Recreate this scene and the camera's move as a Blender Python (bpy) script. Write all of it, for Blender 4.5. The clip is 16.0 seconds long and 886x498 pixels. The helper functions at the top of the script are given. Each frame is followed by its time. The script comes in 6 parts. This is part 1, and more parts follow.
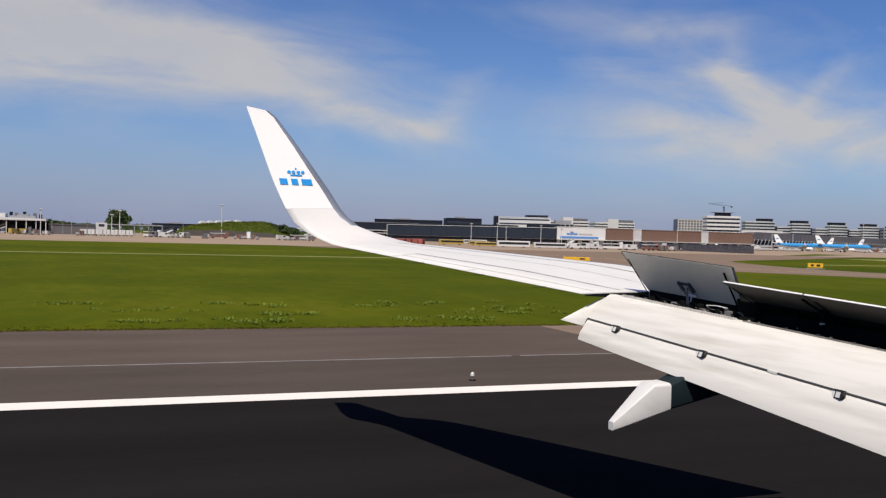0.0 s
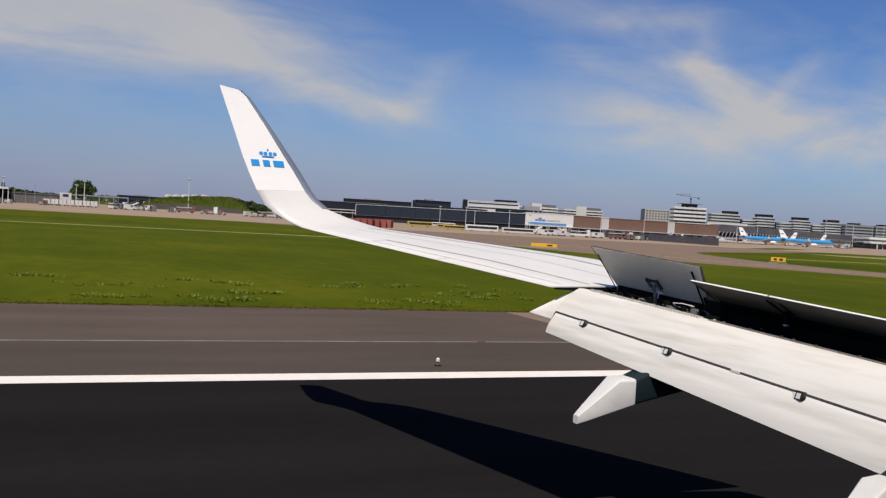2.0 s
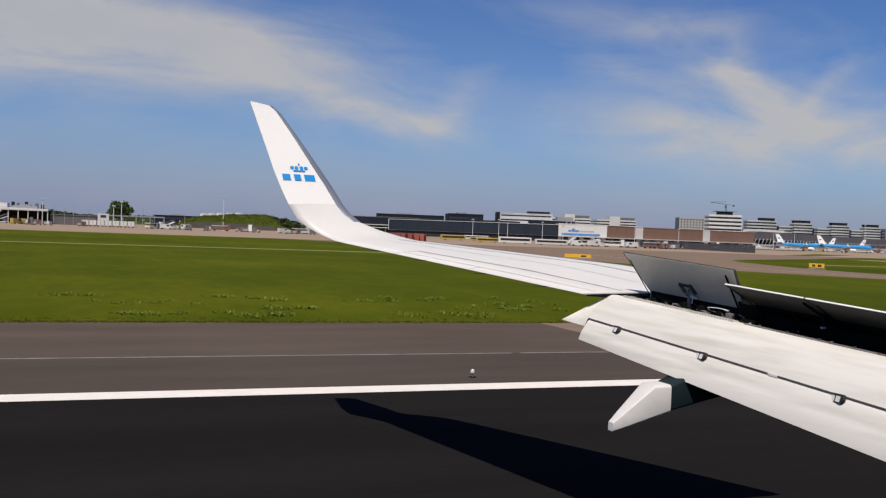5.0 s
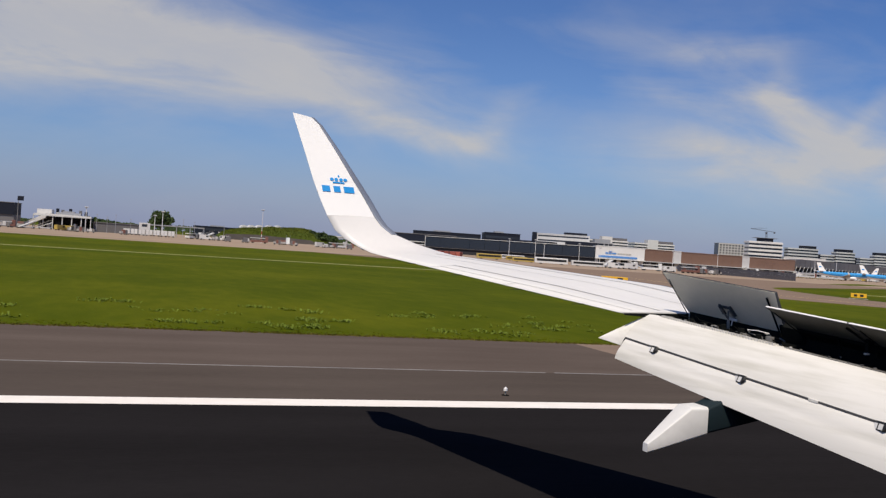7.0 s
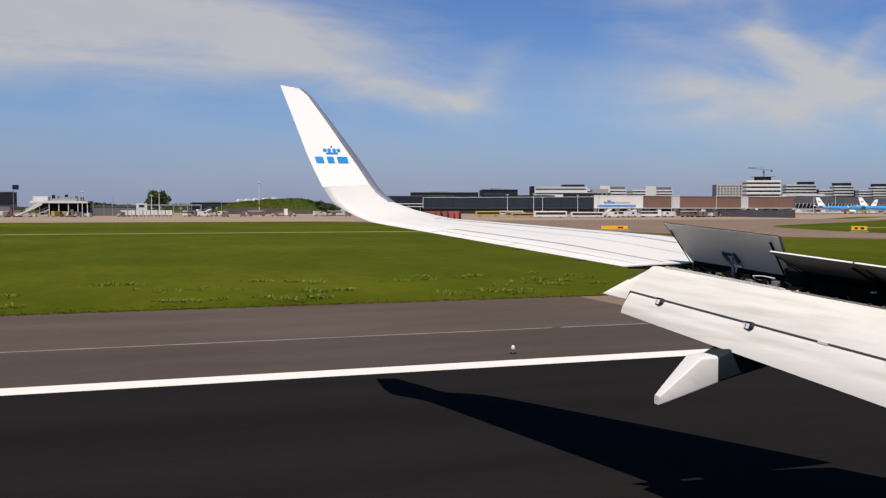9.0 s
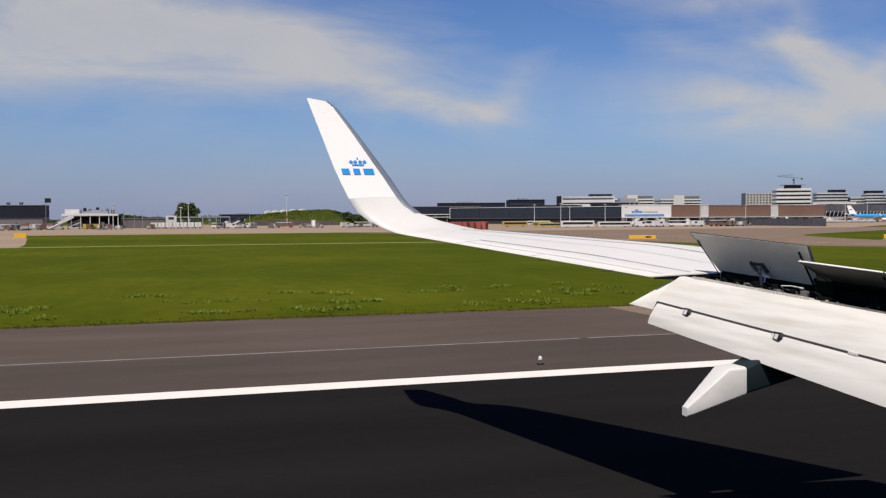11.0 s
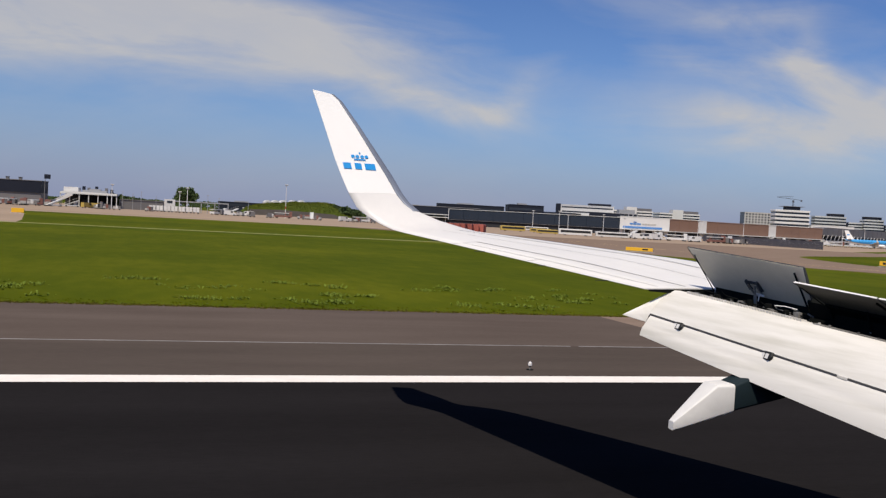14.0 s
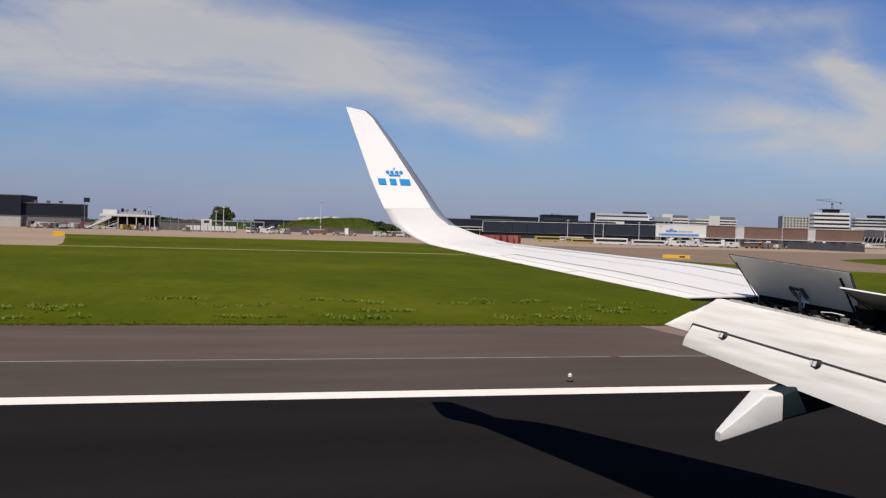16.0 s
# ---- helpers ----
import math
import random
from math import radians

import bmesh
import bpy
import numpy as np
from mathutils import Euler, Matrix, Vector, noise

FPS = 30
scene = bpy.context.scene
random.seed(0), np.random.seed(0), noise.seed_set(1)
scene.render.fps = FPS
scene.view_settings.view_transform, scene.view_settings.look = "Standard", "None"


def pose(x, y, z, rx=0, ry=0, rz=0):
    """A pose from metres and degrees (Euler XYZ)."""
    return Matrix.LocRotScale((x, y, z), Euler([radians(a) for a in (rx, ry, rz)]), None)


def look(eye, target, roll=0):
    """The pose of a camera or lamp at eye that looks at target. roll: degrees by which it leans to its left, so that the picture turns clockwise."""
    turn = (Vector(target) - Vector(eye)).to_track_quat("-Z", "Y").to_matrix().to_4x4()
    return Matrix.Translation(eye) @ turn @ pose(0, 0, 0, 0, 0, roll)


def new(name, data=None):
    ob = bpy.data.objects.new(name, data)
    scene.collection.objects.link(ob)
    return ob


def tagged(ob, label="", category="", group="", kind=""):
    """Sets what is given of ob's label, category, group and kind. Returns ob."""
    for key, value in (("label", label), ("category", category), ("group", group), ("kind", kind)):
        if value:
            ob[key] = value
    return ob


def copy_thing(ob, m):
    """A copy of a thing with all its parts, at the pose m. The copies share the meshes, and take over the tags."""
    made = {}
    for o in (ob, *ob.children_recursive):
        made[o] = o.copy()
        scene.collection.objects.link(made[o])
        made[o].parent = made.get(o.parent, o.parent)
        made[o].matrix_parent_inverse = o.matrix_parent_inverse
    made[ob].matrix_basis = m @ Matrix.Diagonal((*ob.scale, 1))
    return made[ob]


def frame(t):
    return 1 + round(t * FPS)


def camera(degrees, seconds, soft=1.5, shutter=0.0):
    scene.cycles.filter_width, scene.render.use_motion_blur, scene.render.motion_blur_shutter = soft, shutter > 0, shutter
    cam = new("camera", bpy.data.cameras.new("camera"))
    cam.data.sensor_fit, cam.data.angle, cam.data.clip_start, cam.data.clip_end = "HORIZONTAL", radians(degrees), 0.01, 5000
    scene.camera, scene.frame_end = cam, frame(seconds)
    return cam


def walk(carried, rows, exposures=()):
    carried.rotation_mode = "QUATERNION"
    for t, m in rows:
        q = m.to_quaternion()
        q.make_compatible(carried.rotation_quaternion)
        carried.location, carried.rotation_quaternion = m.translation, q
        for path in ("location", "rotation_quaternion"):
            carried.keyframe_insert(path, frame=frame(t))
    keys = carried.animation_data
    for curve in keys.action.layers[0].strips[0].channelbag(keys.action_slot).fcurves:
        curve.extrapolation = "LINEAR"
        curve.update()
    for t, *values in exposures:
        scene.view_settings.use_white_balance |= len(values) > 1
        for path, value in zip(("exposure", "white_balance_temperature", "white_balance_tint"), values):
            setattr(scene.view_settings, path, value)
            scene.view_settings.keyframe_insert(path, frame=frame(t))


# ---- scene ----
# ---------------------------------------------------------------- camera
cam = camera(51.2, 16.0, soft=1.3)
ROWS = [
    (0.0, 0.003, -0.033, 3.666, 89.21, -1.48, -20.66),
    (0.5, -0.078, -0.012, 3.707, 88.73, -1.92, -23.21),
    (1.0, -0.077, -0.013, 3.691, 89.53, -1.80, -22.42),
    (1.5, -0.048, -0.016, 3.744, 89.52, -4.19, -22.08),
    (2.0, -0.046, -0.034, 3.750, 88.19, -3.39, -22.61),
    (2.5, -0.037, -0.041, 3.713, 88.65, -3.46, -22.60),
    (3.0, -0.043, -0.059, 3.655, 87.72, -2.07, -21.63),
    (3.5, -0.063, -0.009, 3.752, 87.37, -1.40, -22.05),
    (4.0, -0.038, -0.058, 3.713, 88.69, -2.52, -22.63),
    (4.5, -0.096, -0.033, 3.719, 88.35, -1.94, -22.83),
    (4.7, -0.018, -0.044, 3.709, 88.89, -1.95, -21.11),
    (6.8, -0.006, -0.005, 3.691, 88.75, -2.84, -19.43),
    (7.0, -0.017, -0.016, 3.648, 89.92, -3.86, -18.32),
    (7.5, 0.026, -0.066, 3.648, 87.71, -3.43, -17.69),
    (8.0, 0.053, -0.066, 3.656, 87.43, -1.99, -16.90),
    (8.5, 0.084, -0.013, 3.716, 86.80, -2.72, -18.97),
    (8.7, 0.011, 0.068, 3.708, 87.19, -0.54, -18.91),
    (11.0, 0.024, 0.051, 3.717, 88.12, 0.35, -16.76),
    (11.5, 0.052, 0.037, 3.732, 87.84, -3.50, -16.60),
    (12.0, -0.023, 0.058, 3.677, 88.48, -2.29, -18.31),
    (12.5, 0.063, 0.000, 3.682, 88.04, -1.21, -16.24),
    (13.0, 0.018, 0.035, 3.719, 87.16, -1.67, -16.81),
    (13.5, 0.029, 0.063, 3.712, 88.37, -1.40, -16.16),
    (13.7, 0.000, -0.000, 3.700, 88.18, -2.55, -17.42),
    (14.0, 0.024, 0.056, 3.709, 88.14, -3.14, -16.86),
    (14.5, -0.037, 0.138, 3.718, 87.88, -2.74, -16.74),
    (15.0, 0.039, 0.035, 3.707, 88.05, -2.73, -15.53),
    (15.5, 0.037, 0.096, 3.688, 88.19, -1.60, -15.10),
    (16.0, 0.002, 0.098, 3.724, 88.84, -1.62, -14.74),
]
EXPOSURES = [(0.0, -0.02), (1.0, -0.05), (2.0, -0.12), (3.0, -0.13), (3.5, -0.09), (4.5, -0.17), (7.0, -0.09), (8.0, -0.05), (8.5, -0.02), (11.0, -0.05), (12.5, -0.09), (14.0, -0.05), (15.0, -0.04), (16.0, -0.07)]
walk(cam, [(t, pose(x, y, z, rx, ry, rz)) for t, x, y, z, rx, ry, rz in ROWS],
     exposures=EXPOSURES)

# ---------------------------------------------------------------- sky and sun
SUN_FROM = Vector((-2.45, -2.9, 5.85)).normalized()
sun_data = bpy.data.lights.new("sun", "SUN")
sun_data.energy, sun_data.angle, sun_data.color = 4.7, radians(0.53), (1.0, 0.895, 0.745)
sun = new("sun", sun_data)
sun.matrix_world = look(SUN_FROM * 200, (0, 0, 0))

world = bpy.data.worlds.new("sky")
scene.world = world
world.use_nodes = True
wt = world.node_tree
wt.nodes.clear()


def wnode(kind, **settings):
    n = wt.nodes.new(kind)
    for key, value in settings.items():
        n.inputs[key].default_value = value
    return n


def wmath(op, a, b=None, clamp=False):
    n = wt.nodes.new("ShaderNodeMath")
    n.operation, n.use_clamp = op, clamp
    for i, v in enumerate((a, b)):
        if v is None:
            continue
        if isinstance(v, (int, float)):
            n.inputs[i].default_value = v
        else:
            wt.links.new(v, n.inputs[i])
    return n.outputs[0]


sky = wt.nodes.new("ShaderNodeTexSky")
sky.sky_type, sky.sun_disc = "NISHITA", False
sky.sun_elevation = math.asin(SUN_FROM.z)
sky.sun_rotation = math.atan2(SUN_FROM.x, SUN_FROM.y)
sky.air_density, sky.dust_density, sky.ozone_density, sky.altitude = 1.0, 0.5, 2.5, 0
coord = wt.nodes.new("ShaderNodeTexCoord")
sep = wt.nodes.new("ShaderNodeSeparateXYZ")
wt.links.new(coord.outputs["Generated"], sep.inputs[0])
ahead = wmath("MAXIMUM", wmath("ABSOLUTE", sep.outputs["Y"]), 0.06)
su, sv = wmath("DIVIDE", sep.outputs["X"], ahead), wmath("DIVIDE", sep.outputs["Z"], ahead)
flat = wt.nodes.new("ShaderNodeCombineXYZ")
wt.links.new(su, flat.inputs[0])
wt.links.new(sv, flat.inputs[1])


def wnoise(scale, stretch, detail, rough, turn, offset):
    m = wt.nodes.new("ShaderNodeMapping")
    m.inputs["Scale"].default_value = (stretch, 1, 1)
    m.inputs["Rotation"].default_value = (0, 0, radians(turn))
    m.inputs["Location"].default_value = (offset, offset * 0.7, 0)
    wt.links.new(flat.outputs[0], m.inputs["Vector"])
    n = wnode("ShaderNodeTexNoise", Scale=scale, Detail=detail, Roughness=rough, Distortion=0.6)
    wt.links.new(m.outputs[0], n.inputs["Vector"])
    return n.outputs["Fac"]


# soft banks of high cloud: centre, half width, half height (tangents of the angles), tilt, weight
BANKS = [(-0.11, 0.192, 0.170, 0.044, 1, 1.6), (0.095, 0.186, 0.150, 0.040, -5, 0.85), (0.240, 0.180, 0.130, 0.030, -7, 0.36), (0.060, 0.136, 0.150, 0.017, 2, 0.42), (0.280, 0.129, 0.085, 0.015, -7, 0.66),
         (0.333, 0.122, 0.060, 0.016, 1, 0.50), (0.386, 0.146, 0.056, 0.017, 39, 0.50), (-0.316, 0.150, 0.150, 0.034, 0, 0.9), (-0.70, 0.20, 0.25, 0.05, -4, 0.8), (0.063, 0.480, 0.433, 0.072, 17, 0.6)]
BANKS += [(0.700, 0.138, 0.130, 0.036, 0, 0.72), (0.921, 0.136, 0.215, 0.038, 1, 0.74), (0.775, 0.208, 0.085, 0.020, -26, 0.58), (0.758, 0.244, 0.022, 0.036, 5, 0.40), (0.610, 0.214, 0.060, 0.011, -2, 0.40),
          (0.910, 0.204, 0.076, 0.013, 36, 0.34), (0.598, 0.273, 0.180, 0.013, 1, 0.32), (0.700, 0.274, 0.097, 0.012, 11, 0.35), (1.754, 0.269, 0.60, 0.075, 4, 0.8), (1.237, 0.174, 0.245, 0.045, 4, 0.9), (0.75, 0.190, 0.18, 0.055, -8, 0.30)]
drift_u = wmath("MULTIPLY", wmath("SUBTRACT", wnoise(4.2, 0.6, 4.0, 0.6, 10, 1.3), 0.5), 0.12)
drift_v = wmath("MULTIPLY", wmath("SUBTRACT", wnoise(6.5, 0.5, 4.0, 0.6, -20, 5.9), 0.5), 0.050)
bu_at, bv_at = wmath("ADD", su, drift_u), wmath("ADD", sv, drift_v)
total = 0.0
for bu, bv, rw, rh, tilt, weight in BANKS:
    c, s = math.cos(radians(tilt)), math.sin(radians(tilt))
    du, dv = wmath("SUBTRACT", bu_at, bu), wmath("SUBTRACT", bv_at, bv)
    a = wmath("ADD", wmath("MULTIPLY", du, c / rw), wmath("MULTIPLY", dv, s / rw))
    b = wmath("ADD", wmath("MULTIPLY", du, -s / rh), wmath("MULTIPLY", dv, c / rh))
    r2 = wmath("ADD", wmath("MULTIPLY", a, a), wmath("MULTIPLY", b, b))
    bank = wmath("MULTIPLY", wmath("POWER", 2.718, wmath("MULTIPLY", r2, -0.8)), weight)
    total = wmath("MAXIMUM", total, bank) if total == 0.0 else wmath("ADD", total, bank)
broad = wnoise(5.5, 0.45, 5.0, 0.55, -6, 3.1)
fine = wnoise(15.0, 0.28, 7.0, 0.6, -10, 7.7)
swell = wmath("MULTIPLY", wmath("SUBTRACT", broad, 0.5), wmath("ADD", wmath("MULTIPLY", wmath("MINIMUM", total, 1.2), 0.85), 0.45))
shred = wmath("MULTIPLY", wmath("SUBTRACT", fine, 0.5), wmath("ADD", wmath("MULTIPLY", wmath("MINIMUM", total, 1.0), 2.1), 0.25))
cloud = wmath("ADD", wmath("MULTIPLY", total, 0.74), wmath("ADD", swell, shred))
cloud = wmath("MINIMUM", wmath("MULTIPLY", wmath("MAXIMUM", cloud, 0.0), 0.84), wmath("ADD", 0.80, wmath("MULTIPLY", wmath("SUBTRACT", fine, 0.5), 0.5)))
mix = wt.nodes.new("ShaderNodeMixRGB")
mix.inputs[2].default_value = (5.75, 5.55, 5.40, 1)
wt.links.new(cloud, mix.inputs[0])
tint = wt.nodes.new("ShaderNodeMixRGB")
tint.blend_type = "MULTIPLY"
tint.inputs[0].default_value = 1.0
deep = wt.nodes.new("ShaderNodeMixRGB")
deep.inputs[1].default_value, deep.inputs[2].default_value = (0.575, 0.70, 0.97, 1), (0.455, 0.62, 0.955, 1)
high = wt.nodes.new("ShaderNodeMapRange")
high.interpolation_type = "SMOOTHSTEP"
high.inputs["From Min"].default_value, high.inputs["From Max"].default_value = 0.08, 0.36
wt.links.new(sv, high.inputs["Value"])
wt.links.new(high.outputs[0], deep.inputs[0])
wt.links.new(deep.outputs[0], tint.inputs[2])
wt.links.new(sky.outputs[0], tint.inputs[1])
haze = wt.nodes.new("ShaderNodeMixRGB")
low = wt.nodes.new("ShaderNodeMapRange")
low.interpolation_type = "SMOOTHSTEP"
for key, value in (("From Min", -0.02), ("From Max", 0.135), ("To Min", 0.85), ("To Max", 0.0)):
    low.inputs[key].default_value = value
wt.links.new(sv, low.inputs["Value"])
wt.links.new(low.outputs[0], haze.inputs[0])
haze.inputs[2].default_value = (2.72, 3.02, 4.7, 1)
wt.links.new(tint.outputs[0], haze.inputs[1])
wt.links.new(haze.outputs[0], mix.inputs[1])
back = wnode("ShaderNodeBackground", Strength=0.1)
wt.links.new(mix.outputs[0], back.inputs["Color"])
out = wt.nodes.new("ShaderNodeOutputWorld")
wt.links.new(back.outputs[0], out.inputs[0])

# ---------------------------------------------------------------- materials


def material(name, colour, rough=0.7, metal=0.0, second=None, scale=3.0, amount=0.5, fine=None, bump=0.0, spec=0.4,
             stretch=(1, 1, 1), per_object=0.0, turn=0.0, span_of=(0.22, 0.78)):
    """A node material: colour drifting to second by noise at two scales, with a fine bump. turn: degrees by which the stretch is swung round z; span_of: the noise values between which the second colour comes in."""
    m = bpy.data.materials.new(name)
    m.use_nodes = True
    nt = m.node_tree
    bsdf = nt.nodes["Principled BSDF"]
    bsdf.inputs["Roughness"].default_value = rough
    bsdf.inputs["Metallic"].default_value = metal
    bsdf.inputs["Specular IOR Level"].default_value = spec
    second = second or tuple(c * 0.8 for c in colour)
    geo = nt.nodes.new("ShaderNodeNewGeometry")
    mp = nt.nodes.new("ShaderNodeMapping")
    mp.vector_type = "TEXTURE"
    mp.inputs["Scale"].default_value = [1 / k for k in stretch]
    mp.inputs["Rotation"].default_value = (0, 0, radians(turn))
    nt.links.new(geo.outputs["Position"], mp.inputs["Vector"])
    n1 = nt.nodes.new("ShaderNodeTexNoise")
    n1.inputs["Scale"].default_value, n1.inputs["Detail"].default_value = scale, 5.0
    n2 = nt.nodes.new("ShaderNodeTexNoise")
    n2.inputs["Scale"].default_value, n2.inputs["Detail"].default_value = fine or scale * 9.0, 6.0
    n2.inputs["Roughness"].default_value = 0.65
    for n in (n1, n2):
        nt.links.new(mp.outputs[0], n.inputs["Vector"])
    add = nt.nodes.new("ShaderNodeMath")
    add.operation = "MULTIPLY_ADD"
    add.inputs[1].default_value, add.inputs[2].default_value = 0.6, -0.3
    nt.links.new(n2.outputs["Fac"], add.inputs[0])
    both = nt.nodes.new("ShaderNodeMath")
    both.operation = "ADD"
    nt.links.new(n1.outputs["Fac"], both.inputs[0])
    nt.links.new(add.outputs[0], both.inputs[1])
    rng = nt.nodes.new("ShaderNodeMapRange")
    rng.inputs["From Min"].default_value, rng.inputs["From Max"].default_value = span_of
    rng.inputs["To Max"].default_value = amount * 2 if amount < 0.5 else 1.0
    nt.links.new(both.outputs[0], rng.inputs["Value"])
    mixer = nt.nodes.new("ShaderNodeMixRGB")
    mixer.inputs[1].default_value, mixer.inputs[2].default_value = (*colour, 1), (*second, 1)
    nt.links.new(rng.outputs[0], mixer.inputs[0])
    colour_out = mixer.outputs[0]
    if per_object:
        info = nt.nodes.new("ShaderNodeObjectInfo")
        hsv = nt.nodes.new("ShaderNodeHueSaturation")
        vr = nt.nodes.new("ShaderNodeMapRange")
        vr.inputs["To Min"].default_value, vr.inputs["To Max"].default_value = 1 - per_object, 1 + per_object
        nt.links.new(info.outputs["Random"], vr.inputs["Value"])
        nt.links.new(vr.outputs[0], hsv.inputs["Value"])
        nt.links.new(colour_out, hsv.inputs["Color"])
        colour_out = hsv.outputs[0]
    nt.links.new(colour_out, bsdf.inputs["Base Color"])
    if bump:
        b = nt.nodes.new("ShaderNodeBump")
        b.inputs["Strength"].default_value, b.inputs["Distance"].default_value = bump, 0.02
        nt.links.new(n2.outputs["Fac"], b.inputs["Height"])
        nt.links.new(b.outputs[0], bsdf.inputs["Normal"])
    return m


def turf(name, dark, mid, light):
    """Grass seen low: long patches along the field, broken up by two finer scales."""
    m = bpy.data.materials.new(name)
    m.use_nodes = True
    nt = m.node_tree
    bsdf = nt.nodes["Principled BSDF"]
    bsdf.inputs["Roughness"].default_value, bsdf.inputs["Specular IOR Level"].default_value = 0.95, 0.03
    geo = nt.nodes.new("ShaderNodeNewGeometry")
    value = None
    for scale, stretch, share in ((0.035, (0.6, 0.9, 1), 0.55), (0.20, (1.0, 0.40, 1), 0.30), (1.1, (1.0, 0.35, 1), 0.24), (9.0, (1, 0.7, 1), 0.14)):
        mp = nt.nodes.new("ShaderNodeMapping")
        mp.inputs["Scale"].default_value = stretch
        mp.inputs["Location"].default_value = (scale * 31, scale * 17, 0)
        n = nt.nodes.new("ShaderNodeTexNoise")
        n.inputs["Scale"].default_value, n.inputs["Detail"].default_value = scale, 4.0
        nt.links.new(geo.outputs["Position"], mp.inputs["Vector"])
        nt.links.new(mp.outputs[0], n.inputs["Vector"])
        k = nt.nodes.new("ShaderNodeMath")
        k.operation = "MULTIPLY_ADD"
        k.inputs[1].default_value, k.inputs[2].default_value = share, -share / 2 if value else 0.5 - share / 2
        nt.links.new(n.outputs["Fac"], k.inputs[0])
        if value:
            s = nt.nodes.new("ShaderNodeMath")
            nt.links.new(value, s.inputs[0])
            nt.links.new(k.outputs[0], s.inputs[1])
            value = s.outputs[0]
        else:
            value = k.outputs[0]
    ramp = nt.nodes.new("ShaderNodeValToRGB")
    ramp.color_ramp.elements[0].position, ramp.color_ramp.elements[0].color = 0.34, (*dark, 1)
    ramp.color_ramp.elements[1].position, ramp.color_ramp.elements[1].color = 0.68, (*light, 1)
    ramp.color_ramp.elements.new(0.5).color = (*mid, 1)
    nt.links.new(value, ramp.inputs[0])
    nt.links.new(ramp.outputs[0], bsdf.inputs["Base Color"])
    return m


def glass_material(name, colour, rough=0.08):
    m = material(name, colour, rough, 0.0, scale=0.2, amount=0.4, spec=0.8)
    return m


M_RUNWAY = material("runway_asphalt", (0.0120, 0.0112, 0.0119), 0.95, second=(0.0208, 0.0192, 0.0203), scale=0.35, fine=30, bump=0.5, spec=0.0, stretch=(0.12, 1, 1))
M_SHOULDER = material("shoulder_asphalt", (0.085, 0.0665, 0.0570), 0.95, second=(0.121, 0.0965, 0.083), scale=0.5, fine=22, bump=0.5, spec=0.0, stretch=(0.25, 1, 1))
M_INNER = material("inner_shoulder_asphalt", (0.067, 0.0545, 0.0475), 0.95, second=(0.097, 0.079, 0.068), scale=0.6, fine=20, bump=0.5, spec=0.0, stretch=(0.2, 1, 1))
M_TAN = material("worn_concrete", (0.180, 0.130, 0.100), 0.95, second=(0.245, 0.185, 0.147), scale=0.5, fine=14, bump=0.4, spec=0.0, stretch=(0.25, 1, 1))
M_APRON = material("apron_concrete", (0.285, 0.214, 0.155), 0.95, second=(0.355, 0.272, 0.202), scale=0.03, fine=0.4, spec=0.05, stretch=(0.3, 1, 1))
M_ROAD = material("service_road_concrete", (0.30, 0.29, 0.14), 0.95, second=(0.23, 0.24, 0.09), scale=0.05, fine=0.6, spec=0.05)
M_PAINT_W = material("white_marking_paint", (0.88, 0.83, 0.76), 0.7, second=(0.74, 0.69, 0.62), scale=2.0, fine=22, amount=0.35, spec=0.3)
M_PAINT_WORN = material("worn_white_marking", (0.30, 0.28, 0.26), 0.8, second=(0.14, 0.13, 0.12), scale=1.2, fine=9)
M_PAINT_Y = material("yellow_marking_paint", (0.72, 0.52, 0.10), 0.7, second=(0.58, 0.42, 0.12), scale=2.0, fine=15)
M_GRASS = turf("mown_grass", (0.043, 0.061, 0.001), (0.067, 0.083, 0.002), (0.110, 0.116, 0.005))
M_BLADE = material("grass_blades", (0.060, 0.076, 0.003), 0.95, second=(0.105, 0.106, 0.008), scale=0.5, fine=5, spec=0.03, stretch=(0.4, 1, 1))
M_WHITE = material("gloss_white_aircraft_paint", (0.90, 0.88, 0.85), 0.45, second=(0.86, 0.84, 0.81), scale=0.8, fine=9, amount=0.4, spec=0.35)
M_WING = material("pale_grey_wing_paint", (0.76, 0.745, 0.71), 0.48, second=(0.68, 0.665, 0.635), scale=0.7, fine=7, amount=0.5, spec=0.3, stretch=(2.0, 0.4, 1), turn=16)
M_FLAP = material("stained_white_flap_paint", (0.70, 0.68, 0.64), 0.5, second=(0.36, 0.345, 0.275), scale=1.6, fine=3.4, amount=0.35, spec=0.3, stretch=(2.7, 0.20, 2.7), turn=14, span_of=(0.45, 0.85))
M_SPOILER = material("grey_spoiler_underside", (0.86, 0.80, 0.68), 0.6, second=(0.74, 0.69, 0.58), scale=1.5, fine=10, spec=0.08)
# darker copy for the inboard panels: the shade beneath them is put into the colour
M_SPOILER_SHADE = material("shade_darkened_spoiler_underside", (0.165, 0.158, 0.138), 0.65, second=(0.095, 0.092, 0.08), scale=1.5, fine=7, spec=0.08, stretch=(1, 0.5, 1))
M_EDGE = material("bare_leading_edge_metal", (0.23, 0.255, 0.31), 0.45, 0.35, second=(0.20, 0.22, 0.27), scale=2, fine=14)
M_LINE = material("grey_panel_sealant", (0.20, 0.195, 0.19), 0.7, second=(0.32, 0.31, 0.30), scale=3, fine=15)
M_SEAM = material("dark_seam_sealant", (0.06, 0.06, 0.065), 0.8)
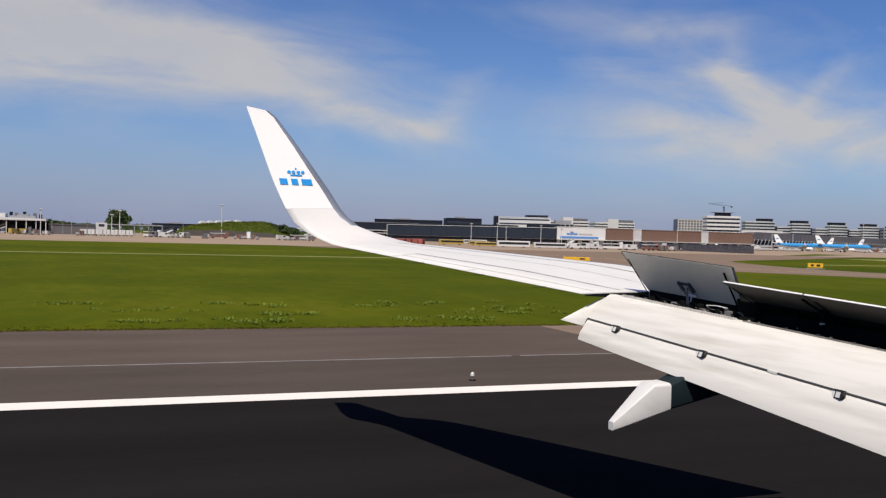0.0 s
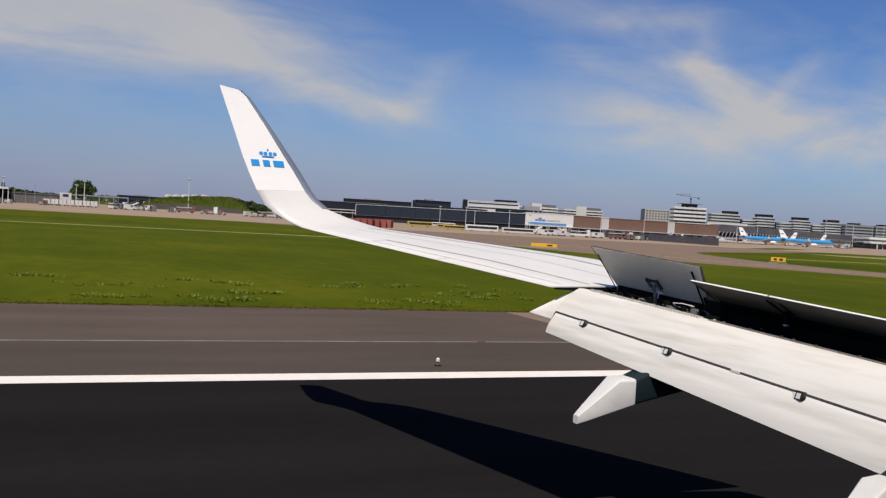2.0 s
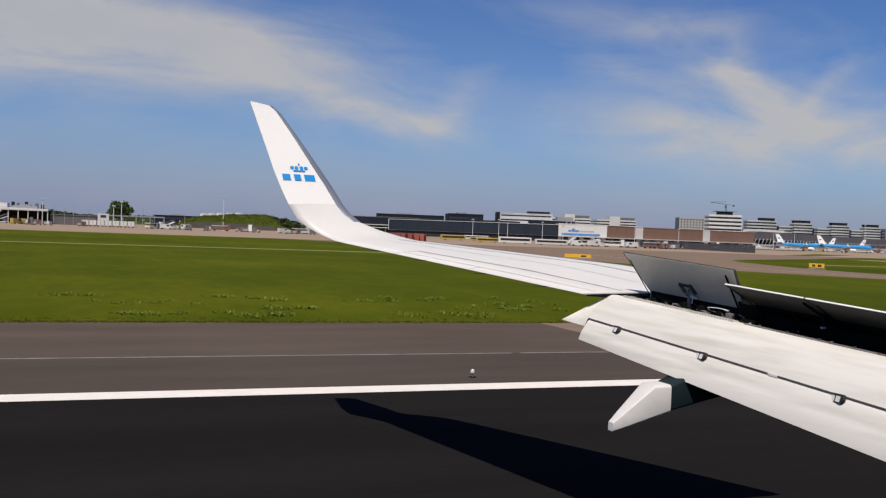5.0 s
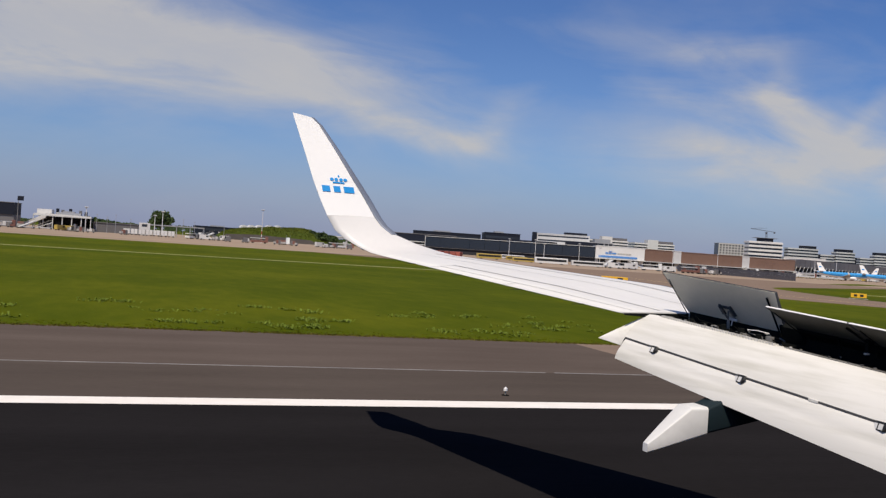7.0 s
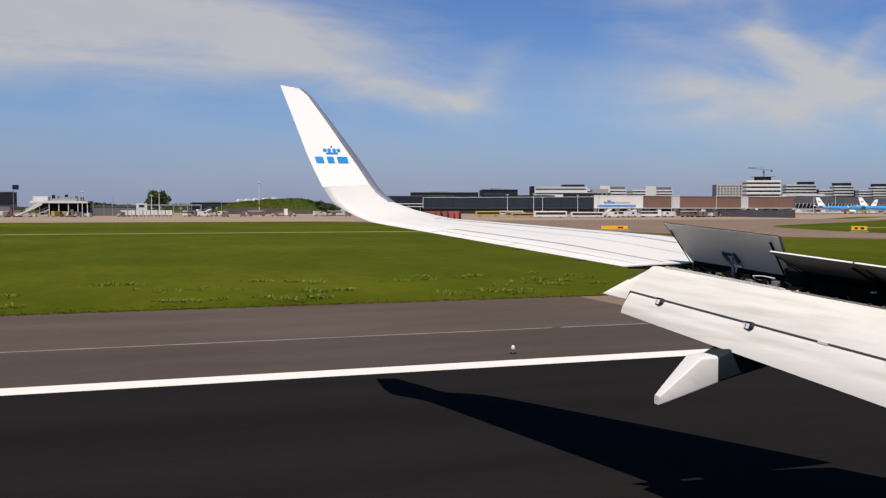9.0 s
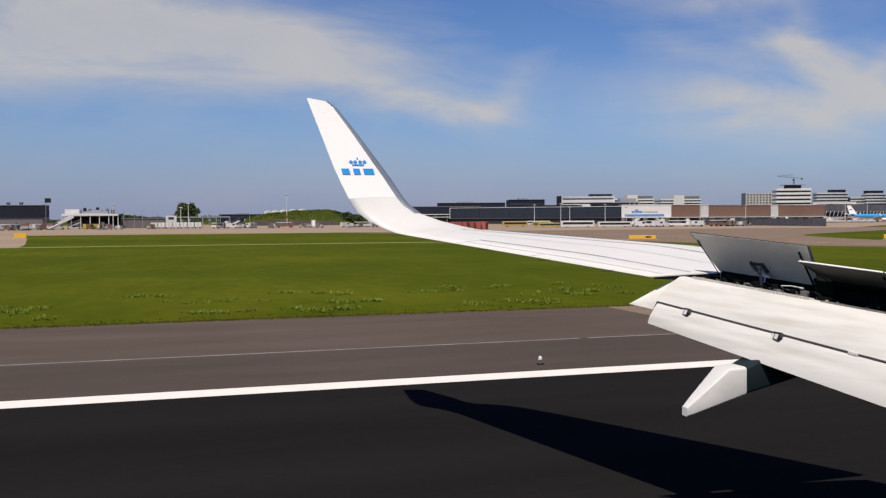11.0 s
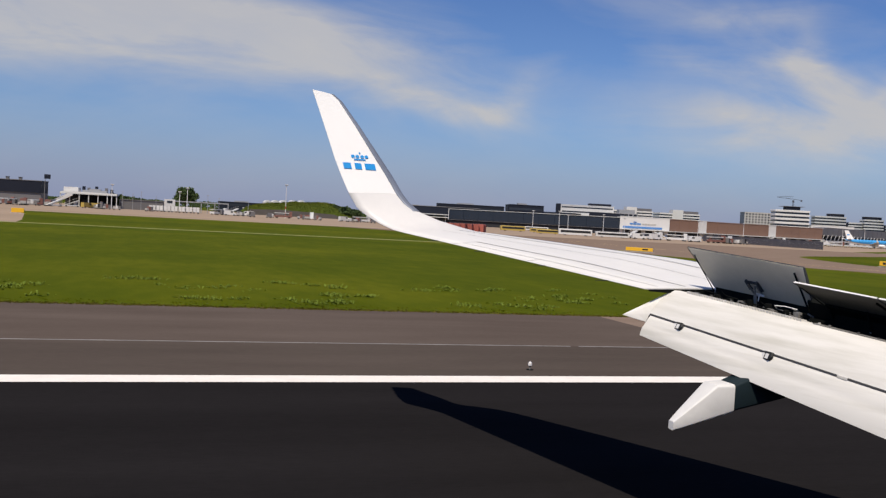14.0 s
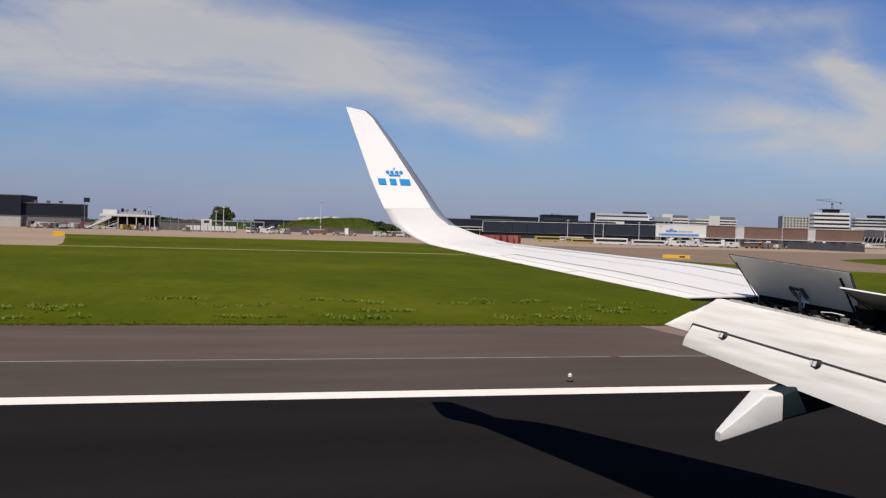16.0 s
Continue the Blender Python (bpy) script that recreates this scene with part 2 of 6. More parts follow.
# near black: the cove's shade is in the colour; small dark fittings share it
M_COVE = material("shade_black_cove_and_fittings", (0.007, 0.008, 0.008), 0.9, second=(0.014, 0.015, 0.014), scale=4, spec=0.02)
M_STEEL = material("worn_steel_fitting", (0.34, 0.33, 0.31), 0.5, 0.3, second=(0.14, 0.13, 0.12), scale=6, fine=40)
M_FAIR = material("grey_fairing_paint", (0.70, 0.69, 0.67), 0.5, second=(0.58, 0.57, 0.55), scale=1.5, fine=10, spec=0.2)
M_RUBBER = material("black_rubber", (0.02, 0.02, 0.02), 0.85)
M_BLUE = material("sky_blue_livery_paint", (0.02, 0.30, 0.72), 0.35, second=(0.018, 0.27, 0.66), scale=0.5)
M_BLUE_SIGN = material("blue_sign_paint", (0.06, 0.19, 0.48), 0.5, second=(0.10, 0.24, 0.52), scale=0.4)
M_DARKGLASS = glass_material("dark_blue_glass", (0.012, 0.018, 0.030), 0.22)
M_NAVY = material("navy_metal_cladding", (0.012, 0.015, 0.025), 0.6, second=(0.018, 0.021, 0.032), scale=0.05, fine=0.8, spec=0.15)
M_LIGHTTRIM = material("pale_metal_trim", (0.62, 0.62, 0.60), 0.5, second=(0.52, 0.52, 0.50), scale=0.3)
M_CONC = material("building_concrete", (0.45, 0.43, 0.40), 0.85, second=(0.36, 0.35, 0.33), scale=0.08, fine=0.9)
M_WHITEWALL = material("white_facade_panels", (0.68, 0.67, 0.65), 0.6, second=(0.58, 0.57, 0.55), scale=0.06, fine=0.7)
M_BROWN = material("brown_metal_cladding", (0.235, 0.140, 0.100), 0.65, second=(0.195, 0.115, 0.082), scale=0.05, fine=0.9)
M_GREYROOF = material("grey_roof_sheeting", (0.165, 0.158, 0.160), 0.6, second=(0.135, 0.130, 0.132), scale=0.04, fine=0.6)
# shade of ground floors and recesses painted in; also dark doors, joints and freight
M_DARK = material("recess_shade_and_dark_parts", (0.022, 0.022, 0.026), 0.7)
M_WINDOW = glass_material("office_window_glass", (0.030, 0.036, 0.048), 0.2)
M_GREYWALL = material("grey_office_cladding", (0.34, 0.345, 0.36), 0.6, second=(0.28, 0.285, 0.30), scale=0.06, fine=0.7)
M_BEIGE = material("pale_concrete_grid", (0.50, 0.47, 0.45), 0.8, second=(0.43, 0.41, 0.39), scale=0.06, fine=0.8)
M_FENCE = material("galvanised_fence_mesh", (0.085, 0.083, 0.10), 0.6, second=(0.06, 0.06, 0.072), scale=0.3, fine=3)
M_MAST = material("white_mast_paint", (0.72, 0.71, 0.70), 0.5)
M_RED = material("red_mast_paint", (0.45, 0.06, 0.04), 0.5)
M_ORANGE = material("orange_yellow_sign_paint", (0.80, 0.46, 0.02), 0.5, second=(0.72, 0.38, 0.02), scale=3)
M_BLACK = material("black_sign_paint", (0.015, 0.015, 0.015), 0.6)
M_BACKSIGN = material("pale_grey_sign_back", (0.55, 0.56, 0.56), 0.5, second=(0.48, 0.49, 0.49), scale=2)
M_VEH_W = material("white_vehicle_paint", (0.72, 0.71, 0.69), 0.35, per_object=0.12)
M_VEH_Y = material("yellow_vehicle_paint", (0.48, 0.345, 0.085), 0.4)
M_VEH_B = material("blue_vehicle_paint", (0.04, 0.12, 0.36), 0.4)
M_VEH_R = material("dull_red_vehicle_paint", (0.24, 0.11, 0.085), 0.5)
M_CONTAINER = material("faded_red_container", (0.36, 0.10, 0.075), 0.6, second=(0.30, 0.085, 0.065), scale=0.6, per_object=0.2)
M_LEAF = material("tree_leaves", (0.035, 0.060, 0.015), 0.8, second=(0.065, 0.10, 0.025), scale=0.8, fine=4)
M_TIP = material("warm_grey_tip_paint", (0.70, 0.68, 0.655), 0.4, second=(0.65, 0.63, 0.61), scale=1.5, fine=9, spec=0.4)
M_LINK = material("pale_asphalt", (0.135, 0.115, 0.105), 0.95, second=(0.105, 0.088, 0.080), scale=0.2, fine=2, spec=0.05)
M_STRAW = material("dry_straw_fringe", (0.135, 0.110, 0.028), 0.95, second=(0.075, 0.072, 0.008), scale=0.8, fine=5, spec=0.03)
M_STAIN = material("worn_concrete_stain", (0.135, 0.10, 0.08), 0.95, second=(0.18, 0.135, 0.105), scale=4, fine=16, spec=0.05)
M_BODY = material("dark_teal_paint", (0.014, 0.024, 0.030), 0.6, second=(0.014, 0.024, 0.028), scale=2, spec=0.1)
M_PALEBAND = material("pale_facade_bands", (0.56, 0.565, 0.57), 0.6, second=(0.48, 0.485, 0.49), scale=0.06, fine=0.7)
M_SEAL = material("grey_seal_rubber", (0.72, 0.70, 0.66), 0.55, second=(0.48, 0.465, 0.44), scale=8)
M_JET = material("sky_blue_jet_paint", (0.05, 0.31, 0.66), 0.4, second=(0.045, 0.28, 0.60), scale=0.5)
M_CREAM = material("cream_post_paint", (0.62, 0.56, 0.36), 0.6, second=(0.5, 0.46, 0.3), scale=5)
M_WEED = material("pale_weed_leaves", (0.165, 0.215, 0.035), 0.85, second=(0.085, 0.12, 0.012), scale=3, fine=12, spec=0.1)
M_MOUND = material("mound_undergrowth", (0.085, 0.11, 0.02), 0.9, second=(0.05, 0.07, 0.012), scale=0.15, fine=1.2, spec=0.03)
M_BUSH = material("yellow_green_bush_leaves", (0.135, 0.150, 0.022), 0.85, second=(0.05, 0.072, 0.010), scale=0.12, fine=1.0, spec=0.03)
M_LIME = material("yellow_green_billboard", (0.42, 0.42, 0.03), 0.6, second=(0.36, 0.37, 0.03), scale=0.5)
M_BANKSOIL = material("grey_brown_gravel", (0.135, 0.122, 0.112), 0.95, second=(0.09, 0.082, 0.075), scale=0.2, fine=2.5, bump=0.3, spec=0.05)
M_BARK = material("tree_bark", (0.10, 0.08, 0.06), 0.9)

# ---------------------------------------------------------------- mesh helpers


def mesh_of(name, verts, faces, mat, smooth=False):
    me = bpy.data.meshes.new(name)
    me.from_pydata([tuple(v) for v in verts], [], faces)
    me.update()
    if mat:
        me.materials.append(mat)
    if smooth:
        me.polygons.foreach_set("use_smooth", [True] * len(me.polygons))
    if smooth == "edges":
        me.set_sharp_from_angle(angle=radians(32))
    return me


def part(name, shape, mat, parent=None, label="", smooth=False):
    """One mesh object under a thing, from a (verts, faces) pair."""
    ob = new(name, mesh_of(name, shape[0], shape[1], mat, smooth))
    if parent:
        ob.parent = parent
    return tagged(ob, label) if label else ob


def thing(name, label, category, group="", m=None, kind=""):
    ob = new(name)
    ob.empty_display_size = 0.2
    if m is not None:
        ob.matrix_world = m
    return tagged(ob, label, category, group, kind)


def join(*shapes):
    verts, faces = [], []
    for v, f in shapes:
        k = len(verts)
        verts += list(v)
        faces += [tuple(i + k for i in face) for face in f]
    return verts, faces


BOX_FACES = [(0, 3, 2, 1), (4, 5, 6, 7), (0, 1, 5, 4), (1, 2, 6, 5), (2, 3, 7, 6), (3, 0, 4, 7)]


def box(x0, x1, y0, y1, z0, z1):
    return ([(x0, y0, z0), (x1, y0, z0), (x1, y1, z0), (x0, y1, z0), (x0, y0, z1), (x1, y0, z1), (x1, y1, z1), (x0, y1, z1)], BOX_FACES)


def rbox(x0, x1, y0, y1, z0, z1, r):
    """A box whose four upright edges and top rim are rounded off."""
    bm = bmesh.new()
    v, f = box(x0, x1, y0, y1, z0, z1)
    vs = [bm.verts.new(p) for p in v]
    for face in f:
        bm.faces.new([vs[i] for i in face])
    keep = [e for e in bm.edges if not (abs(e.verts[0].co.z - z0) < 1e-6 and abs(e.verts[1].co.z - z0) < 1e-6)]
    bmesh.ops.bevel(bm, geom=keep, offset=r, segments=2, affect="EDGES", profile=0.6)
    bm.verts.index_update()
    got = ([tuple(p.co) for p in bm.verts], [tuple(p.index for p in g.verts) for g in bm.faces])
    bm.free()
    return got


def prism(outline, axis_from, axis_to):
    """Extrude a closed outline of 2D points (first and third axis given as x, z) along y."""
    n = len(outline)
    v = [(x, axis_from, z) for x, z in outline] + [(x, axis_to, z) for x, z in outline]
    f = [tuple(range(n)), tuple(range(2 * n - 1, n - 1, -1))]
    f += [(i + n, (i + 1) % n + n, (i + 1) % n, i) for i in range(n)]
    return v, f


def tube(p, q, r, r2=None, n=8):
    p, q = Vector(p), Vector(q)
    r2 = r if r2 is None else r2
    ax = (q - p).normalized()
    side = ax.orthogonal().normalized()
    up = ax.cross(side)
    v = []
    for c, rr in ((p, r), (q, r2)):
        v += [tuple(c + rr * (math.cos(2 * math.pi * i / n) * side + math.sin(2 * math.pi * i / n) * up)) for i in range(n)]
    f = [tuple(range(n - 1, -1, -1)), tuple(range(n, 2 * n))]
    f += [(i, (i + 1) % n, (i + 1) % n + n, i + n) for i in range(n)]
    return v, f


def rings(loops, cap=True):
    """Skin a list of closed loops with the same number of points."""
    n = len(loops[0])
    v = [tuple(p) for loop in loops for p in loop]
    f = []
    for k in range(len(loops) - 1):
        for i in range(n):
            j = (i + 1) % n
            f.append((k * n + i, k * n + j, (k + 1) * n + j, (k + 1) * n + i))
    if cap:
        k = len(v)
        v += [tuple(p) for p in loops[0]] + [tuple(p) for p in loops[-1]]
        f.append(tuple(range(k + n - 1, k - 1, -1)))
        f.append(tuple(range(k + n, k + 2 * n)))
    return v, f


# ---------------------------------------------------------------- ground
RUN0, RUN1 = -620.0, 1100.0           # the stretch of runway that is built
EDGE = 35.0                           # where the shoulder meets the grass
ON = 217.0                            # how far ahead the crossing of the access road lies


def sheet(name, label, x0, x1, y0, y1, top, mat, category="pavement", thick=0.25):
    ob = part(name, box(x0, x1, y0, y1, top - thick, top), mat)
    return tagged(ob, label, category, kind="structure")


def flat_piece(name, label, category, points, z, mat):
    """A flat piece of paving from its outline."""
    return tagged(part(name, ([(x, y, z) for x, y in points], [tuple(range(len(points)))]), mat), label, category, kind="structure")


def ribbon(name, label, points, width, z, mat):
    """A painted line that follows points on the ground."""
    v = []
    for i, (x, y) in enumerate(points):
        p, q = Vector(points[max(i - 1, 0)]), Vector(points[min(i + 1, len(points) - 1)])
        d = (q - p).normalized() * width / 2
        v += [(x - d.y, y + d.x, z), (x + d.y, y - d.x, z)]
    f = [(2 * i, 2 * i + 1, 2 * i + 3, 2 * i + 2) for i in range(len(points) - 1)]
    return tagged(part(name, (v, f), mat), label, "marking", kind="structure")


def smooth_path(points, steps=8):
    """Catmull-Rom points through the given ones."""
    p = [Vector(points[0])] + [Vector(q) for q in points] + [Vector(points[-1])]
    got = []
    for i in range(1, len(p) - 2):
        for k in range(steps):
            t = k / steps
            got.append(tuple(0.5 * (2 * p[i] + (p[i + 1] - p[i - 1]) * t + (2 * p[i - 1] - 5 * p[i] + 4 * p[i + 1] - p[i + 2]) * t * t + (3 * p[i] - p[i - 1] - 3 * p[i + 1] + p[i + 2]) * t ** 3)))
    return got + [tuple(p[-1])]


ground = part("ground", ([(-4200, -4200, 0), (4200, -4200, 0), (4200, 4200, 0), (-4200, 4200, 0)], [(0, 1, 2, 3)]), M_GRASS)
tagged(ground, "wide flat airfield of mown green grass", "ground", kind="structure")
sheet("runway", "black rubber-worn asphalt runway surface", RUN0, RUN1, -24.5, 20.72, 0.012, M_RUNWAY, "runway")


def ragged(x0, x1, y0, y1, z, seed, step=0.35, rough=0.16):
    """A flat sheet whose far edge wanders like turf creeping over asphalt."""
    n = max(2, int((x1 - x0) / step))
    v, f = [], []
    for i in range(n + 1):
        x = x0 + (x1 - x0) * i / n
        e = noise.noise(Vector((x * 0.9, seed, 0))) * rough + noise.noise(Vector((x * 3.7, seed, 4))) * rough * 0.6
        v += [(x, y0, z), (x, y1 + e, z)]
    for i in range(n):
        f.append((2 * i, 2 * i + 2, 2 * i + 3, 2 * i + 1))
    return v, f


TAN0 = 17.6                           # where the tan paving beside the runway begins
for x0, x1, mat, label, step in ((-620, -190, M_SHOULDER, "dark grey asphalt runway shoulder", 1.5), (-190, -95, M_TAN, "tan concrete runway shoulder", 1.5), (-95, -30, M_SHOULDER, "dark grey asphalt runway shoulder", 1.0),
                                 (-30, TAN0, M_SHOULDER, "dark grey asphalt runway shoulder", 0.3), (ON + 200, 1100, M_SHOULDER, "dark grey asphalt runway shoulder", 2.0)):
    inner = 26.0 if mat is M_SHOULDER else 20.72
    if mat is M_SHOULDER:
        sheet("shoulder", "darker asphalt strip beside the runway", x0, x1, 20.72, inner, 0.010, M_INNER)
    tagged(part("shoulder", ragged(x0, x1, inner, EDGE, 0.010, 1.5, step, 0.15), mat), label, "pavement", kind="structure")
# the tan paving begins and ends in slanting joints
joint = [(2.0, 20.72), (2.1, 23.0), (2.25, 27.0), (2.55, 31.0), (2.8, 35.0), (3.0, 38.5), (3.1, 41.6), (0.5, 41.3), (0.3, 38.2), (-0.4, 36.2), (-2.0, 35.1)]
bm_v = [(x + ON, y, 0.010) for x, y in joint]
far_edge = ragged(TAN0, ON - 2.0, 20.72, EDGE, 0.010, 2.5, 0.6, 0.2)
tagged(part("shoulder", join(far_edge, (bm_v + [(ON - 2.0, 20.72, 0.010)], [tuple(range(len(bm_v) + 1))])), M_TAN),
       "tan worn concrete shoulder between two joints", "pavement", kind="structure")
lip = ragged(ON + 3.1, ON + 200, 20.72, EDGE, 0.009, 3.5, 0.5, 0.14)
tagged(part("shoulder", join(lip, ([(ON + 2.0, 20.72, 0.009), (ON + 3.1, 20.72, 0.009), (ON + 3.1, 35.0, 0.009), (ON + 2.8, 35.0, 0.009), (ON + 2.25, 27.0, 0.009)], [(0, 1, 2, 3, 4)])), M_SHOULDER),
       "dark grey asphalt runway shoulder", "pavement", kind="structure")

# painted lines
for x0, x1 in ((-620, 15.5), (ON - 21.5, ON + 44), (ON + 150, 1100)):
    tagged(part("edge_line", box(x0, x1, 19.97, 20.76, 0.0, 0.017), M_PAINT_W), "broad white painted runway edge line", "marking", kind="structure")
for x0, x1 in ((15.5, 96), (ON + 44, ON + 150)):
    for y in (20.10, 20.42):
        tagged(part("edge_line", box(x0, x1, y, y + 0.16, 0.0, 0.017), M_PAINT_Y), "thin yellow painted taxiway edge line", "marking", kind="structure")
for x0, x1 in ((-620, -330), (-300, -120), (-90, -12), (-11.6, 12.2), (12.5, ON - 2.2), (ON - 1.4, ON + 2.3), (ON + 2.6, ON + 120), (ON + 121, 1100)):
    tagged(part("shoulder_line", box(x0, x1, 25.94, 26.06, 0.0, 0.014), M_PAINT_WORN), "thin worn pale line along the shoulder", "marking", kind="structure")
for x, lean in [(18.6 + 7.6 * i, -0.4 - 0.35 * i) for i in range(5)] + [(ON - 30 - 8.6 * i, 1.0 - 0.35 * i) for i in range(8)]:
    v = [(x, 21.2, 0.013), (x + 1.0, 21.2, 0.013), (x + 1.0 - lean, 25.4, 0.013), (x - lean, 25.4, 0.013)]
    tagged(part("shoulder_bar", (v, [(0, 1, 2, 3)]), M_PAINT_Y), "yellow painted bar across the shoulder", "marking", "yellow shoulder bars", "structure")
# darker worn patches on the tan paving
for k, (x, y, rx, ry) in enumerate(((1.15, 26.9, 0.36, 0.42), (1.5, 23.6, 0.16, 0.7), (1.95, 29.6, 0.22, 0.2), (1.3, 32.4, 0.3, 0.25), (1.6, 25.2, 0.12, 0.3), (-0.9, 28.7, 0.2, 0.2))):
    ring_pts = []
    for i in range(26):
        w = i * math.tau / 26
        r = 1 + 0.8 * noise.noise(Vector((math.cos(w) * 2.3, math.sin(w) * 2.3, k * 3.1))) + 0.4 * noise.noise(Vector((math.cos(w) * 6, math.sin(w) * 6, k * 1.7)))
        ring_pts.append((ON + x + rx * r * math.cos(w), y + ry * r * math.sin(w), 0.0125))
    tagged(part("worn_patch", (ring_pts, [tuple(range(26))]), M_STAIN), "dark worn patch on the tan concrete", "stain", kind="structure")
# drain covers on the shoulder
for x, y in ((ON - 1.8, 25.6), (ON + 7.5, 20.9), (ON - 18, 30.1)):
    tagged(part("drain_grate", join(box(x - 0.45, x + 0.45, y - 0.16, y + 0.16, 0, 0.02), *[box(x - 0.4 + 0.2 * i, x - 0.32 + 0.2 * i, y - 0.14, y + 0.14, 0.02, 0.028) for i in range(5)]), M_STEEL),
           "dark iron drain grate in the shoulder", "drain", "shoulder drains")
# concrete slabs at the turf's edge
for x, y, w in ((ON + 1.8, 41.6, 2.6), (ON + 52.5, 37.1, 1.9), (ON + 57.0, 36.6, 1.7), (ON - 26, 38.0, 2.4), (ON - 64, 37.4, 2.2), (24.7, 36.0, 1.7), (-8.2, 38.6, 1.6), (-38, 38.0, 2.0), (-66, 38.2, 1.8)):
    tagged(part("culvert_slab", rbox(x - w / 2, x + w / 2, y - 0.45, y + 0.45, 0.0, 0.11, 0.03), M_TAN), "tan concrete culvert slab at the turf's edge", "slab", "culvert slabs")

# the access road through the turf, with its white edge lines
road = [(20.5, 34.99), (24.1, 36.3), (25.6, 37.7), (26.5, 41.4), (27.3, 44.0), (29.1, 70.0), (31.0, 140.0), (33.0, 196.0), (38.6, 196.0), (36.9, 140.0), (34.6, 70.0), (32.6, 44.0), (32.5, 41.4), (33.1, 38.0), (34.3, 36.3), (37.5, 34.99)]
flat_piece("road", "narrow dark asphalt access road across the turf", "road", [(x + ON, y) for x, y in road[::-1]], 0.011, M_LINK)
for side in (((28.3, 44), (29.7, 70), (31.4, 140)), ((32.5, 44), (34.2, 70), (36.5, 140))):
    ribbon("road_line", "white painted edge line of the access road", [(x + ON, y) for x, y in side], 0.28, 0.016, M_PAINT_W)
for x0, x1, y in ((29.5, 31.6, 90.8), (32.5, 33.2, 90.0)):
    tagged(part("stop_bar", box(x0 + ON, x1 + ON, y, y + 0.35, 0.0, 0.016), M_PAINT_W), "short white stop bar on the access road", "marking", kind="structure")
fan = [(33.0, 143), (37.2, 143), (41, 160), (52, 180), (80, 196.2), (-12, 196.2), (16, 180), (29, 160)]
flat_piece("junction", "pale concrete fan where the road meets the taxiway", "pavement", [(x + ON, y) for x, y in fan], 0.013, M_APRON)

# the broad taxiway that swings from the runway to the apron, with its yellow edge lines
link_near = smooth_path([(46, 256.5), (62, 215), (68, 170), (70.5, 138), (73.5, 116), (79, 99), (86, 88), (98, 66), (110, 48), (119, 34.9)])
link_far = smooth_path([(205, 34.9), (166, 39), (132, 52), (113, 74), (105, 98), (106, 117), (112, 136), (120, 153), (130, 164), (148, 176.6), (182, 200), (226, 233), (258, 256.5)])
flat_piece("taxiway_link", "broad tan concrete taxiway swinging towards the apron", "road", link_near + link_far, 0.015, M_TAN)
ribbon("taxiway_line", "thin yellow painted edge line of the taxiway", smooth_path([(92, 235), (97, 190), (94, 150), (89, 118), (92, 98), (102, 78), (116, 56), (140, 31), (165, 21)]), 0.2, 0.019, M_PAINT_Y)
# a short service road from the perimeter road to the apron
flat_piece("service_road", "pale concrete service road leading to the apron", "road", [(-48, 139.5), (-19.5, 139.5), (-21, 158), (-28, 214), (-37, 256.5), (-64, 256.5), (-55, 200)], 0.017, M_APRON)

# bands of paving between the turf and the buildings
for x0, x1 in ((-1500, 79.5), (130.5, 1600)):
    sheet("service_road", "thin pale perimeter road crossing the grass", x0, x1, 139.8, 142.2, 0.02, M_ROAD, "road")
sheet("taxiway", "pale concrete taxiway beyond the grass", 205, 1600, 196, 212, 0.02, M_ROAD, "road")
sheet("apron", "wide tan concrete airport apron", -1500, 1900, 256, 760, 0.02, M_APRON, "apron")
flat_piece("grass_strip", "narrow worn strip of grass on the apron", "grass", [(222, 257.5), (233, 257.5), (312, 316), (294, 320)], 0.026, M_GRASS)

# ---------------------------------------------------------------- turf


def tufts(count, x0, x1, y0, y1, low, high, seed, follow=False):
    """Clumps of three bent blades each, as one mesh."""
    g = np.random.default_rng(seed)
    x = g.uniform(x0, x1, count)
    y = y0 + (y1 - y0) * g.random(count) ** 1.7
    if follow:
        x = x + (y - 44) * 0.054
    n = count
    verts = np.zeros((n * 9, 3))
    for k in range(3):
        a = g.uniform(0, 2 * np.pi, n)
        h = g.uniform(low, high, n)
        w = g.uniform(0.02, 0.06, n)
        bx, by = x + g.normal(0, 0.05, n), y + g.normal(0, 0.05, n)
        lean = g.normal(0, 0.5, n) * h
        for j, (dx, dz) in enumerate(((-1, 0), (1, 0), (0, 1))):
            i = np.arange(n) * 9 + k * 3 + j
            verts[i, 0] = bx + dx * w * np.cos(a) + (lean if dz else 0)
            verts[i, 1] = by + dx * w * np.sin(a) + (lean * 0.4 if dz else 0)
            verts[i, 2] = dz * h
    faces = np.arange(n * 9).reshape(-1, 3).tolist()
    return verts.tolist(), faces


tagged(part("grass", tufts(2600, -25, 95, EDGE + 0.2, EDGE + 1.8, 0.012, 0.03, 5), M_BLADE), "short green turf blades near the asphalt", "grass", kind="stuff")
tagged(part("grass", tufts(6500, -25, 95, EDGE - 0.2, EDGE + 0.35, 0.02, 0.055, 6), M_STRAW), "dry yellowish fringe of grass along the asphalt", "grass", kind="stuff")
# the turf stands a little higher than the access road along its near side
bank = []
